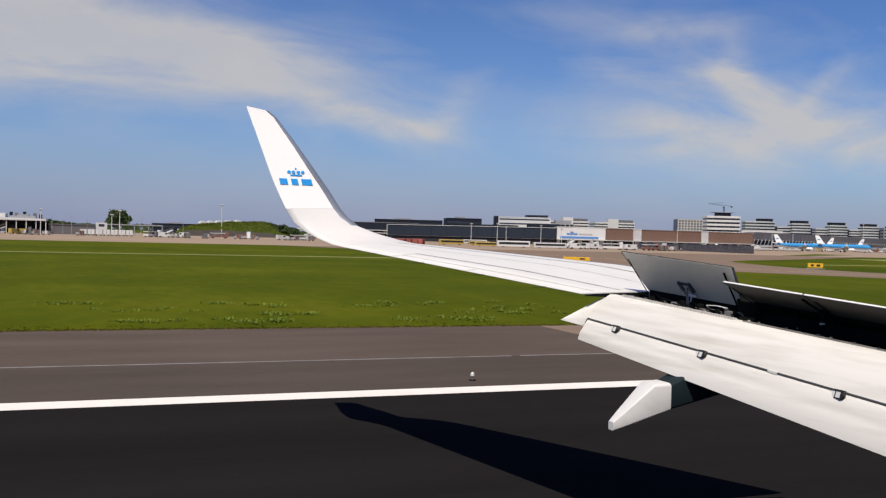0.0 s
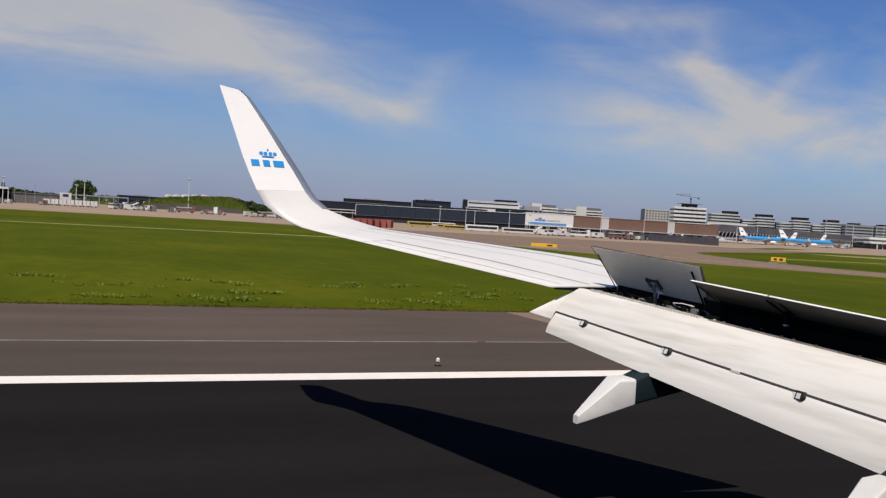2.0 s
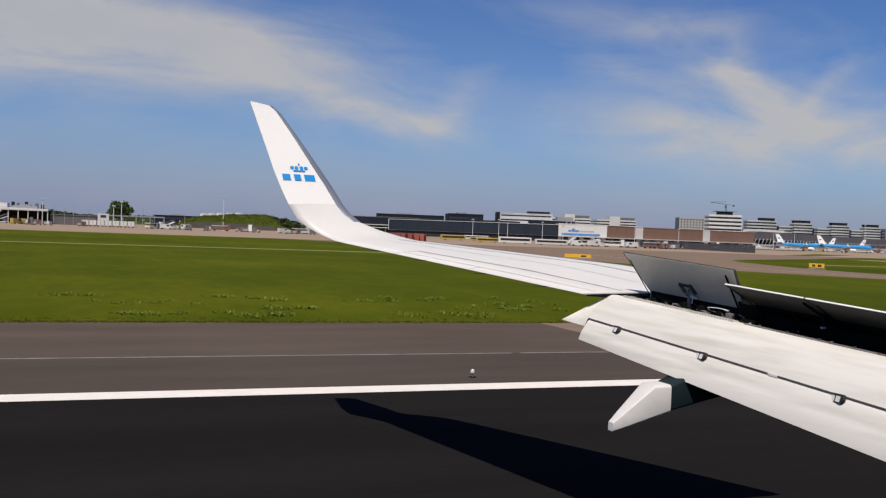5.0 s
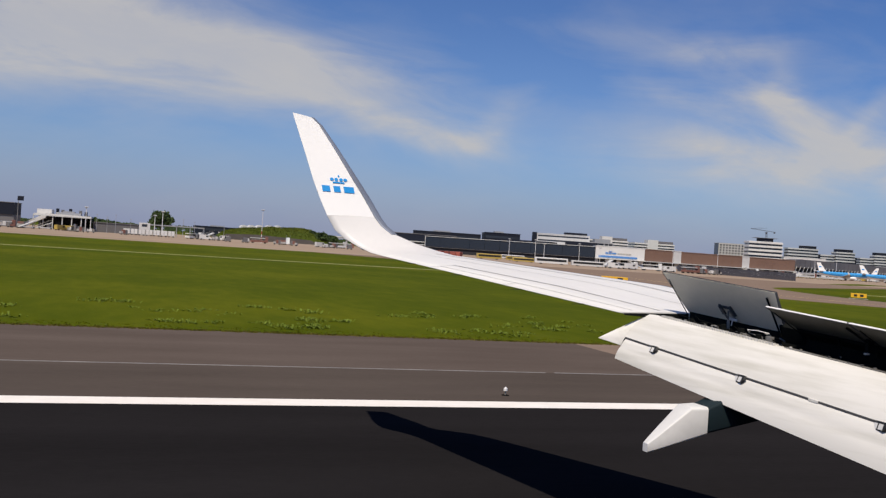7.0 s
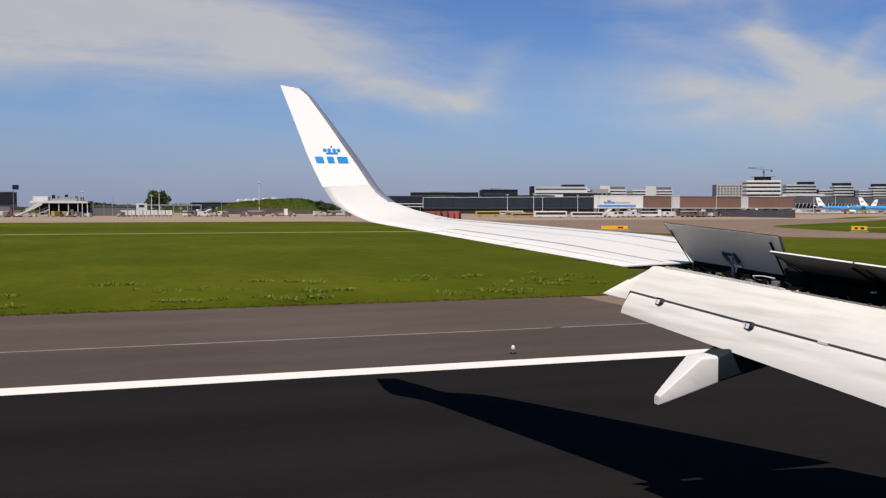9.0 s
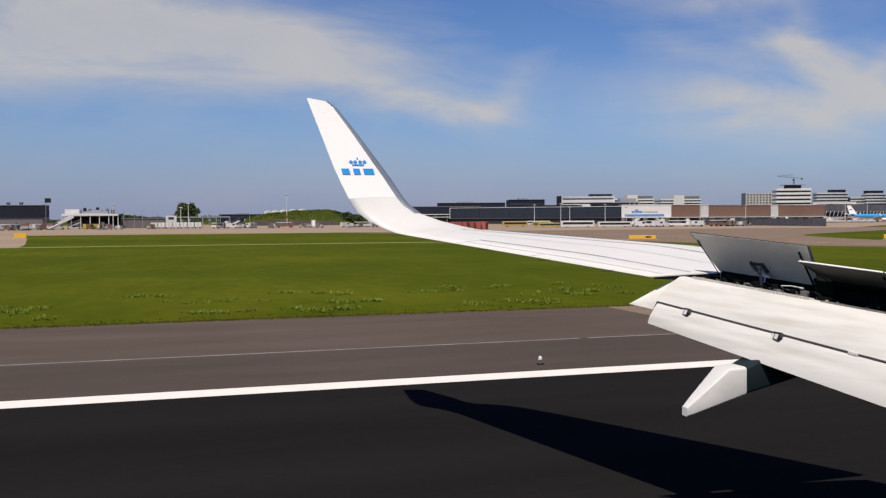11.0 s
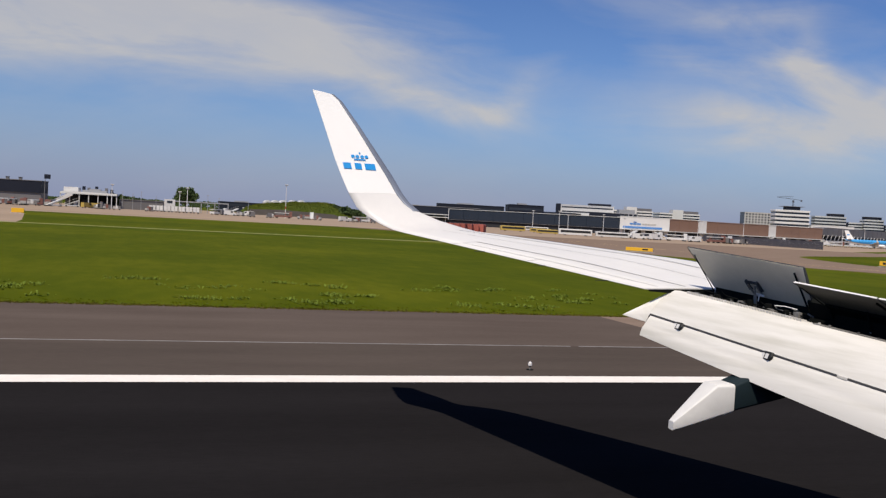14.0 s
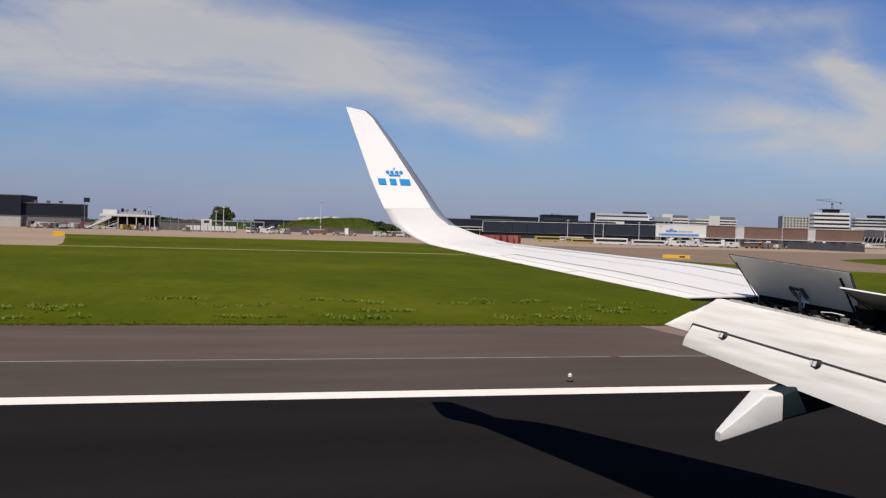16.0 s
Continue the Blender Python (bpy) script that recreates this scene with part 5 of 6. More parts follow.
# ---------------------------------------------------------------- apron masts


def mast(x, y, h, striped):
    m = thing("light_mast", "tall white floodlight mast with red bands" if striped else "tall thin grey-white floodlight mast", "lamp post", "floodlight masts", pose(x, y, 0))
    if striped:
        for k in range(5):
            z0, z1 = h * 0.09 * k, h * 0.09 * (k + 1) if k < 4 else h
            part("pole", tube((0, 0, z0), (0, 0, z1), 0.22 - 0.02 * k, 0.20 - 0.02 * k), M_RED if k % 2 else M_MAST, m)
    else:
        part("pole", tube((0, 0, 0), (0, 0, h), 0.20 if h > 9 else 0.11, 0.12 if h > 9 else 0.07), M_MAST if h > 9 else M_GREYWALL, m)
    head = part("lamp_bar", box(-0.75, 0.75, -0.12, 0.12, h, h + 0.25) if h > 9 else box(-0.42, 0.42, -0.08, 0.08, h, h + 0.14), M_MAST if h > 9 else M_GREYWALL, m)
    for i in range(4 if h > 9 else 0):
        part("floodlight", rbox(-0.72 + 0.38 * i, -0.42 + 0.38 * i, -0.3, 0.1, h - 0.35, h - 0.03, 0.04), M_STEEL, head)


for x, y, h, s in ((208.6, 506, 11.5, 0), (225.0, 505, 12, 0), (230.8, 505, 10, 0), (254.0, 505, 11.5, 0), (265.5, 500, 10, 0), (316.0, 500, 11, 0), (352.0, 505, 11, 0), (436.0, 515, 12, 0),
                   (557.0, 555.3, 21, 1), (600.0, 568.8, 19, 0), (647.0, 580.6, 22, 1), (490.0, 556, 13, 0), (710, 590, 20, 0), (780, 600, 20, 1),
                   (55.5, 440, 15.6, 1), (10.4, 432, 11.2, 0), (7.2, 436, 9.4, 0), (19.3, 430, 8.4, 0), (37.3, 430, 6.8, 0), (-22.0, 440, 11.0, 0), (-17.5, 442, 8.0, 0), (-13.0, 440, 7.2, 0), (-9.5, 443, 8.4, 0), (-3.0, 441, 7.0, 0), (24.5, 434, 7.4, 0), (-150, 425, 15, 1), (-236, 428, 15, 1)):
    mast(x, y, h, s)

# ---------------------------------------------------------------- parked airliners


def parked_jet():
    """A blue-topped regional jet along its x axis, nose at +x, wheels on z = 0."""
    j = thing("parked_airliner", "sky-blue and white regional jet parked on the apron", "aircraft", "parked jets")
    stations = [(18.0, 0.1, 3.0), (17.3, 0.75, 3.1), (15.5, 1.35, 3.3), (13, 1.55, 3.4), (-8, 1.55, 3.4), (-13, 1.1, 3.8), (-17, 0.5, 4.3), (-18.2, 0.15, 4.5)]

    def arc(x, r, zc, a0, a1, n=10, grow=0.0):
        pts = [Vector((x, (r + grow) * math.cos(radians(a0 + (a1 - a0) * i / n)), zc + (r + grow) * 1.08 * math.sin(radians(a0 + (a1 - a0) * i / n)))) for i in range(n + 1)]
        return pts
    part("fuselage", rings([arc(x, r, z, -200, 20) for x, r, z in stations]), M_WHITE, j, "white lower fuselage", True)
    part("fuselage_top", rings([arc(x, r, z, -28, 208, grow=0.02) for x, r, z in stations]), M_JET, j, "sky-blue upper fuselage", True)
    for s in (-1, 1):
        part("wing", ([(2.5, s * 1.3, 2.5), (-2.8, s * 1.3, 2.4), (-4.4, s * 13.4, 3.8), (-3.0, s * 13.4, 3.9), (2.5, s * 1.3, 2.9), (-2.8, s * 1.3, 2.5), (-4.4, s * 13.4, 3.9), (-3.0, s * 13.4, 4.0)], BOX_FACES), M_WING, j)
        part("winglet", ([(-3.1, s * 13.4, 3.9), (-4.3, s * 13.4, 3.9), (-5.0, s * 13.9, 5.6), (-4.4, s * 13.9, 5.6), (-3.1, s * 13.5, 3.9), (-4.3, s * 13.5, 3.9), (-5.0, s * 14.0, 5.6), (-4.4, s * 14.0, 5.6)], BOX_FACES), M_WHITE, j)
        part("tailplane", ([(-14.2, s * 0.4, 4.6), (-17.0, s * 0.4, 4.6), (-18.4, s * 5.8, 5.3), (-17.2, s * 5.8, 5.3), (-14.2, s * 0.4, 4.85), (-17.0, s * 0.4, 4.7), (-18.4, s * 5.8, 5.4), (-17.2, s * 5.8, 5.4)], BOX_FACES), M_WHITE, j)
        eng = part("engine", rings([[Vector((x, s * 4.6 + r * math.cos(a * 0.5236), 1.75 + r * math.sin(a * 0.5236))) for a in range(12)] for x, r in ((4.6, 0.7), (4.0, 0.88), (2.0, 0.85), (0.6, 0.5))]), M_WHITE, j, "white engine nacelle", True)
        part("intake", tube((4.62, s * 4.6, 1.75), (4.66, s * 4.6, 1.75), 0.62, n=12), M_BLACK, eng, "dark intake")
        gear = part("gear_leg", tube((-1.0, s * 2.9, 0.4), (-1.0, s * 2.9, 2.5), 0.14), M_STEEL, j)
        part("wheel", tube((-1.0, s * 2.9 - 0.35, 0.5), (-1.0, s * 2.9 + 0.35, 0.5), 0.5, n=12), M_RUBBER, gear)
    part("tail_fin", ([(-12.3, -0.12, 4.9), (-17.0, -0.12, 4.9), (-18.8, -0.05, 10.4), (-16.4, -0.05, 10.4), (-12.3, 0.12, 4.9), (-17.0, 0.12, 4.9), (-18.8, 0.05, 10.4), (-16.4, 0.05, 10.4)], BOX_FACES), M_WHITE, j, "white swept tail fin")
    part("tail_emblem", box(-17.2, -15.6, -0.14, 0.14, 7.4, 8.1), M_BLUE, j, "plain sky-blue emblem bar")
    nose = part("gear_leg", tube((13.4, 0, 0.35), (13.4, 0, 2.2), 0.1), M_STEEL, j)
    part("wheel", tube((13.4, -0.3, 0.35), (13.4, 0.3, 0.35), 0.35, n=12), M_RUBBER, nose)
    part("cockpit_window", box(16.2, 16.9, -0.95, 0.95, 3.75, 4.15), M_BLACK, j, "dark cockpit glazing")
    for s in (-1, 1):
        part("cabin_window", join(*[box(-10 + 0.95 * i, -9.65 + 0.95 * i, s * 1.6 - 0.03, s * 1.6 + 0.03, 3.6, 3.95) for i in range(24)]), M_BLACK, j, "row of small dark cabin windows")["kind"] = "stuff"
    return j


jet = parked_jet()
jet.matrix_world = pose(427, 476, 0.02, 0, 0, -18)
for x, y, turn in ((452, 466, -22), (538, 589, 165), (602, 622, 162), (702, 592, 168), (742, 580, 165), (790, 588, 160), (852, 585, 165)):
    copy_thing(jet, pose(x, y, 0.02, 0, 0, turn))

# ---------------------------------------------------------------- apron vehicles


def wheels(parent, xs, w, r=0.45):
    for x in xs:
        for s in (-1, 1):
            part("wheel", tube((x, s * w - 0.14, r), (x, s * w + 0.14, r), r, n=10), M_RUBBER, parent)


def bus(paint, label):
    b = thing("bus", label, "bus", "apron buses")
    part("body", rbox(-6.5, 6.5, -1.35, 1.35, 0.4, 3.0, 0.25), paint, b)
    for s in (-1, 1):
        part("window", box(-5.8, 5.9, s * 1.36 - 0.03, s * 1.36 + 0.03, 1.35, 2.4), M_BLACK, b)
    part("windscreen", box(6.44, 6.53, -1.1, 1.1, 1.1, 2.5), M_BLACK, b)
    wheels(b, (-4.0, 4.2), 1.2)
    return b


def van(paint, label):
    v = thing("van", label, "van", "apron vans")
    part("body", prism([(-2.6, 0.4), (2.5, 0.4), (2.6, 1.1), (1.8, 1.35), (1.1, 2.3), (-2.6, 2.35)], -0.95, 0.95), paint, v)
    for s in (-1, 1):
        part("window", box(0.2, 1.2, s * 0.96 - 0.02, s * 0.96 + 0.02, 1.35, 2.0), M_BLACK, v)
    wheels(v, (-1.7, 1.7), 0.85, 0.35)
    return v


def loader(paint, label):
    v = thing("cargo_loader", label, "loader", "cargo loaders")
    part("chassis", rbox(-4, 4, -1.4, 1.4, 0.5, 1.3, 0.1), paint, v)
    part("deck", box(-4, 2.6, -1.5, 1.5, 2.2, 2.5), M_LIGHTTRIM, v)
    for x0, x1 in ((-3.5, 1.5), (1.5, -3.5)):
        for s in (-1.2, 1.2):
            part("scissor_arm", tube((x0, s, 1.3), (x1, s, 2.25), 0.12, n=4), M_STEEL, v)
    part("cab", rbox(2.7, 4, -1.3, 0.2, 1.3, 3.1, 0.15), paint, v)
    wheels(v, (-2.8, 2.8), 1.2, 0.5)
    return v


def stairs(label):
    v = thing("boarding_stairs", label, "stairs", "boarding stairs")
    part("ramp", prism([(-3.8, 0.5), (3.0, 3.4), (3.0, 3.0), (-3.2, 0.4)], -0.9, 0.9), M_LIGHTTRIM, v)
    for s in (-0.9, 0.9):
        part("handrail", tube((-3.6, s, 1.5), (3.0, s, 4.4), 0.06, n=5), M_STEEL, v)
    part("chassis", rbox(-3.4, 3.2, -0.9, 0.9, 0.35, 0.8, 0.08), M_VEH_W, v)
    for s in (-0.7, 0.7):
        part("support", tube((2.6, s, 0.8), (2.6, s, 3.1), 0.1, n=5), M_STEEL, v)
    wheels(v, (-2.4, 2.4), 0.8, 0.35)
    return v


bus_w = bus(M_VEH_W, "white apron bus with dark windows")
bus_w.matrix_world = pose(154.5, 331, 0.02, 0, 0, -17) @ Matrix.Diagonal((1, 1, 0.85, 1))
bus_y = bus(M_VEH_Y, "yellow apron bus with dark windows")
bus_y.matrix_world = pose(148.5, 383, 0.02, 0, 0, -10) @ Matrix.Diagonal((0.85, 1, 0.78, 1))
for ob, x, y in ((bus_w, 168.2, 326.5), (bus_y, 149.0, 345), (bus_y, 160.5, 380), (bus_w, 196, 470)):
    copy_thing(ob, pose(x, y, 0.02, 0, 0, -17) @ Matrix.Diagonal((0.85 if ob is bus_y else 1, 1, 0.76 if ob is bus_y else 0.85, 1)))
kit = [van(M_VEH_W, "white apron service van"), van(M_VEH_B, "blue apron service van"), loader(M_VEH_W, "white scissor-lift cargo loader"), loader(M_VEH_R, "dull red cargo loader"), stairs("white mobile boarding stairs"), van(M_VEH_Y, "yellow apron service van")]
starts = [(177.5, 322), (505, 540), (188, 330), (-52, 418), (-44.0, 425), (-31, 425)]
for k, (ob, (x, y)) in enumerate(zip(kit, starts)):
    ob.matrix_world = pose(x, y, 0.02, 0, 0, -20 + 13 * k)
g = random.Random(21)
for i in range(70):
    x = g.choice((g.uniform(355, 480), g.uniform(430, 560), g.uniform(480, 760)))
    y = 500 + (x - 355) * 0.12 + g.uniform(-12, 10)
    copy_thing(kit[g.choice((0, 0, 0, 1, 2, 2, 3, 4, 4, 5))], pose(x, y, 0.02, 0, 0, g.choice((-15, -20, 165, 70, 40)) + g.uniform(-10, 10)))
for x, y, k, turn in ((-62, 415, 3, -10), (-57.5, 414, 3, 30), (-27, 428, 5, 0), (-38.5, 441, 4, 6),
                      (24, 425, 2, 40), (28.5, 418, 0, 0), (30, 428, 4, 30), (38, 440, 0, 160), (53.5, 432, 3, 0), (68, 440, 4, 80), (80, 420, 0, 20), (90, 430, 2, 15), (96, 440, 3, -10), (103, 425, 1, 10), (110, 430, 3, 5), (120, 428, 1, 0),
                      (182, 336, 4, 30), (186, 324, 0, 10), (192, 330, 4, 150), (197, 327, 2, -20), (202, 322, 0, 170), (207, 330, 0, -10), (214, 325, 3, 15), (220, 330, 2, 0), (243, 340, 0, 0), (262, 345, 0, -15),
                      (-90, 420, 3, 10), (-101, 417, 2, 0), (-112, 421, 0, 15), (-128, 418, 3, -20), (-160, 420, 5, 0), (-190, 424, 0, 170), (-215, 422, 2, 10), (-260, 424, 3, 0), (-300, 430, 0, 0)):
    copy_thing(kit[k], pose(x, y, 0.02, 0, 0, turn))


def cart(label, paint, seed):
    """A flat cargo dolly with a tow bar, loaded with netted freight of uneven height."""
    r = random.Random(seed)
    c = thing("cargo_dolly", label, "dolly", "loaded cargo dollies")
    part("deck", rbox(-1.6, 1.6, -1.0, 1.0, 0.42, 0.58, 0.03), M_STEEL, c)
    part("tow_bar", tube((1.6, 0, 0.5), (2.6, 0, 0.3), 0.04, n=6), M_STEEL, c)
    for k in range(3):
        x = -1.5 + 1.02 * k
        part("freight", rbox(x, x + 0.95, -0.9, 0.9, 0.58, 1.2 + r.random() * 1.1, 0.08), paint[k % len(paint)], c)
    wheels(c, (-1.1, 1.1), 0.85, 0.24)
    return c


carts = [cart("cargo dolly loaded with grey and brown freight", (M_CONC, M_VEH_R, M_GREYROOF), 1), cart("cargo dolly loaded with netted dark freight", (M_GREYROOF, M_DARK, M_CONC), 2), cart("cargo dolly loaded with pale freight", (M_BEIGE, M_WHITEWALL, M_STEEL), 3)]
for ob, (x, y) in zip(carts, ((-60, 398), (-55.5, 400), (-64, 401))):
    ob.matrix_world = pose(x, y, 0.02, 0, 0, 8)
g = random.Random(8)
for i in range(34):
    x = g.choice((g.uniform(-68, -46), g.uniform(-68, -46), g.uniform(-30, -5), g.uniform(20, 50), g.uniform(60, 112)))
    copy_thing(carts[i % 3], pose(x, 404 + g.uniform(0, 28), 0.02, 0, 0, g.choice((0, 90, 20, 160)) + g.uniform(-9, 9)) @ Matrix.Scale(1.3 if x < -44 else 1.0, 4))
for i in range(9):
    copy_thing(carts[(i * 2) % 3], pose(206 + 2.7 * i + g.uniform(-1, 1), 334 - 1.5 * i + g.uniform(-4, 4), 0.02, 0, 0, g.uniform(-40, 40)))
# row of baggage dollies on the apron's edge
dolly = thing("baggage_dolly", "small pale baggage dolly", "dolly", "baggage dollies", pose(330, 440, 0.02))
part("deck", rbox(-1.3, 1.3, -0.7, 0.7, 0.45, 0.6, 0.03), M_VEH_Y, dolly)
part("cover", rbox(-1.2, 1.2, -0.65, 0.65, 0.6, 1.5, 0.15), M_BACKSIGN, dolly)
wheels(dolly, (-0.9, 0.9), 0.6, 0.22)
for i in range(1, 16):
    copy_thing(dolly, pose(330 + 4.4 * i, 440 + 0.3 * i, 0.02, 0, 0, 4))

# ---------------------------------------------------------------- signs and lights beside the runway


def marker_sign(x, y, turn, label, bars, group="", paint=None, half=0.42, deep=0.16):
    s = thing("marker_sign", label, "sign", group, pose(x, y, 0, 0, 0, turn))
    part("slab", rbox(-0.75, 0.75, -0.5, 0.5, 0, 0.05, 0.02), M_CONC, s, "small concrete pad")
    body = part("sign_box", rbox(-half, half, -deep, deep, 0.16, 0.98, 0.04), paint or M_ORANGE, s)
    for bx in (-0.28, 0.0, 0.28):
        part("foot", tube((bx, 0, 0.05), (bx, 0, 0.18), 0.03), M_STEEL, s)
    for x0, x1, z0, z1 in bars:
        part("sign_bar", box(x0, x1, -deep - 0.006, -deep + 0.002, z0, z1), M_BLACK, body, "plain black sign bar")
    return s


marker_sign(ON + 5.45, 39.6, -84, "thin orange-yellow marker board on a pad in the turf", [(-0.62, -0.30, 0.20, 0.36), (-0.12, 0.20, 0.20, 0.36), (0.4, 0.66, 0.20, 0.34)], half=0.8, deep=0.10)
marker_sign(ON - 25, 41.0, 60, "yellow marker box on the turf, turned away", [])
marker_sign(-31.5, 38.5, 15, "yellow taxiway sign box with black marks", [(-0.3, -0.05, 0.3, 0.8), (0.06, 0.3, 0.3, 0.8)])


def low_sign(x, y, turn, half, top, paint, label, bars=()):
    """A wide sign box on short feet over a concrete strip."""
    s = thing("direction_sign", label, "sign", m=pose(x, y, 0, 0, 0, turn))
    body = part("sign_box", rbox(-half, half, -0.14, 0.14, 0.2, top, 0.04), paint, s)
    for x0, x1 in bars:
        part("sign_bar", box(x0, x1, -0.146, -0.138, 0.34, top - 0.16), M_BLACK, body, "plain black sign bar")
    n = max(2, int(half / 0.4))
    for i in range(n):
        bx = -half * 0.8 + 1.6 * half * i / (n - 1)
        part("foot", tube((bx, 0, 0), (bx, 0, 0.22), 0.03), M_STEEL, s)
    part("slab", rbox(-half - 0.25, half + 0.25, -0.4, 0.4, 0, 0.05, 0.02), M_CONC, s)


low_sign(76.0, 137.5, -32, 2.2, 0.75, M_ORANGE, "long low yellow taxiway sign on the turf", ((0.5, 1.4),))
low_sign(108.6, 117.9, -38, 1.15, 0.86, M_ORANGE, "yellow taxiway sign on the grass island", ((-0.7, -0.25), (0.15, 0.7)))
low_sign(-29.2, 213.0, -5, 1.25, 1.12, M_ORANGE, "orange-yellow sign beside the service road")
low_sign(ON + 17.3, 88, 12, 0.85, 1.08, M_BACKSIGN, "pale grey back of a wide sign on the turf")
low_sign(ON + 26.8, 146, -10, 0.65, 0.85, M_ORANGE, "low orange sign beside the access road")
low_sign(ON + 87.8, 107, 20, 0.38, 0.95, M_NAVY, "dark blue sign back standing on the turf")

cone = thing("marker_post", "small pale cream marker post on a pad", "post", "marker posts", m=pose(ON + 25.1, 36.6, 0))
part("post_body", tube((0, 0, 0.03), (0, 0, 0.55), 0.085, 0.05, 12), M_CREAM, cone)
part("slab", rbox(-0.22, 0.22, -0.2, 0.2, 0, 0.04, 0.02), M_CONC, cone)
copy_thing(cone, pose(ON + 12.7, 36.9, 0))

lamp = thing("edge_light", "small white runway edge light on a short stem", "lamp", "runway edge lights", pose(9.1, 21.7, 0.012) @ Matrix.Scale(0.72, 4))
part("stem", tube((0, 0, 0), (0, 0, 0.16), 0.03), M_STEEL, lamp)
part("dome", join(tube((0, 0, 0.16), (0, 0, 0.24), 0.075, 0.07, 10), tube((0, 0, 0.24), (0, 0, 0.29), 0.07, 0.025, 10)), M_MAST, lamp, "white glass dome")
part("base_plate", tube((0, 0, 0), (0, 0, 0.02), 0.13, 0.13, 12), M_COVE, lamp)
for i in (-9, -8, -7, -6, -5, -4, -3, -2, -1, 8, 9, 10, 11):
    copy_thing(lamp, pose(9.1 + 27 * i, 21.7, 0.012))
stub = thing("taxi_light", "short dark taxiway edge light", "lamp", "taxiway edge lights", pose(21.1, 21.9, 0.01))
part("stem", tube((0, 0, 0), (0, 0, 0.3), 0.04), M_BLACK, stub)
part("dome", tube((0, 0, 0.3), (0, 0, 0.4), 0.07, 0.05, 8), M_BLUE_SIGN, stub, "blue glass dome")
for x in [34, 47, 60] + [ON - 33 - 13 * i for i in range(6)]:
    copy_thing(stub, pose(x, 22.6, 0.01))

# ---------------------------------------------------------------- further back along the runway
shed, L = site("cargo_shed", "very long navy cargo shed with grey lower wall", "building", (-314, 477), (-78, 451))
part("wall", box(0, L, 0, 25, 0, 5.2), M_CONC, shed, "grey lower wall")
part("upper_wall", box(-0.2, L + 0.2, -0.4, 25, 5.2, 14.0), M_NAVY, shed, "navy metal upper wall")
part("roof", box(-0.4, L + 0.4, -0.6, 25.2, 14.0, 14.4), M_GREYROOF, shed)
for i in range(23):
    part("pilaster", box(5 + i * 10, 5.5 + i * 10, -0.3, 0.1, 0, 5.2), M_LIGHTTRIM, shed)
for i in range(5):
    part("dock_door", box(20 + i * 44, 26 + i * 44, -0.15, 0.2, 0, 4.2), M_DARK, shed)
part("sign_shape", prism([(L * 0.60, 9.2), (L * 0.68, 9.2), (L * 0.68, 12.6), (L * 0.665, 12.6)], -0.6, -0.42), M_MAST, shed, "plain white sign wedge")
part("sign_bar", box(L * 0.60, L * 0.68, -0.6, -0.42, 7.8, 8.7), M_MAST, shed, "plain white sign bar")
annex, L = site("cargo_shed", "lower navy annex over a grey concrete wall", "building", (-78, 453), (-52.5, 450))
part("wall", box(0, L, 0.5, 13, 0, 5.4), M_GREYROOF, annex, "grey concrete lower wall")
part("upper_wall", box(0, L, 0, 13, 5.4, 10.7), M_NAVY, annex, "navy metal upper wall")
part("roof", box(0, L + 0.2, -0.2, 13.2, 10.7, 11.0), M_GREYROOF, annex)
for i in range(3):
    part("roof_vent", join(box(3 + 5.5 * i, 4.3 + 5.5 * i, 8, 9.3, 11.0, 12.1), box(2.8 + 5.5 * i, 4.5 + 5.5 * i, 7.8, 9.5, 12.1, 12.3)), M_GREYROOF, annex)
hotel, L = site("office_block", "long white seven-storey block with ribbon windows", "building", (-178, 552), (-122, 540))
part("wall", box(0, L, 0, 16, 0, 25), M_WHITEWALL, hotel)
bands(hotel, L, 16, 6, 4, 3.4, 1.2, 2.5)
roof_on(hotel, L, 16, 25, M_WHITEWALL)
part("plant_room", box(L * 0.42, L * 0.66, 4, 13, 25, 28), M_NAVY, hotel, "dark plant room")
for i in range(5):
    b, L = site("gate_building", "low navy gate building with white frame", "building", (-500 + i * 38, 492 - i * 3), (-470 + i * 38, 489.6 - i * 3), "gate buildings")
    part("wall", box(0, L, 0, 20, 0, 9), M_NAVY, b)
    part("glazing", box(1, L - 1, -0.2, 0.2, 1, 4.5), M_DARKGLASS, b)
    part("roof", box(-0.4, L + 0.4, -0.4, 20.4, 9, 9.4), M_GREYROOF, b)
    part("door_frame", join(box(L + 0.6, L + 3, -1, 1, 0, 9), box(L + 0.8, L + 2.8, -1.1, -0.9, 1, 8)), M_LIGHTTRIM, b)
board = thing("billboard", "yellow-green billboard on two posts behind the gates", "sign", m=pose(-470, 520, 0))
part("panel", rbox(-5.5, 5.5, -0.3, 0.3, 13, 21, 0.2), M_LIME, board)
for x in (-4, 4):
    part("post", tube((x, 0.6, 0), (x, 0.6, 20), 0.35), M_STEEL, board)
for z, w in ((18.6, 3.6), (17.0, 4.0), (15.4, 2.8)):
    part("text_bar", box(-w, w, -0.33, -0.29, z - 0.35, z + 0.35), M_VEH_Y, board, "plain yellow bar of small writing")

# canopied shed beside the annex
canopy, L = site("canopy_shed", "open shed under a broad white canopy", "shed", (-46, 470), (-21, 469))
part("roof", prism([(0, 6.2), (L, 6.2), (L, 7.0), (1.5, 7.3), (0, 6.9)], -3, 14), M_WHITEWALL, canopy, "broad white sloping canopy")
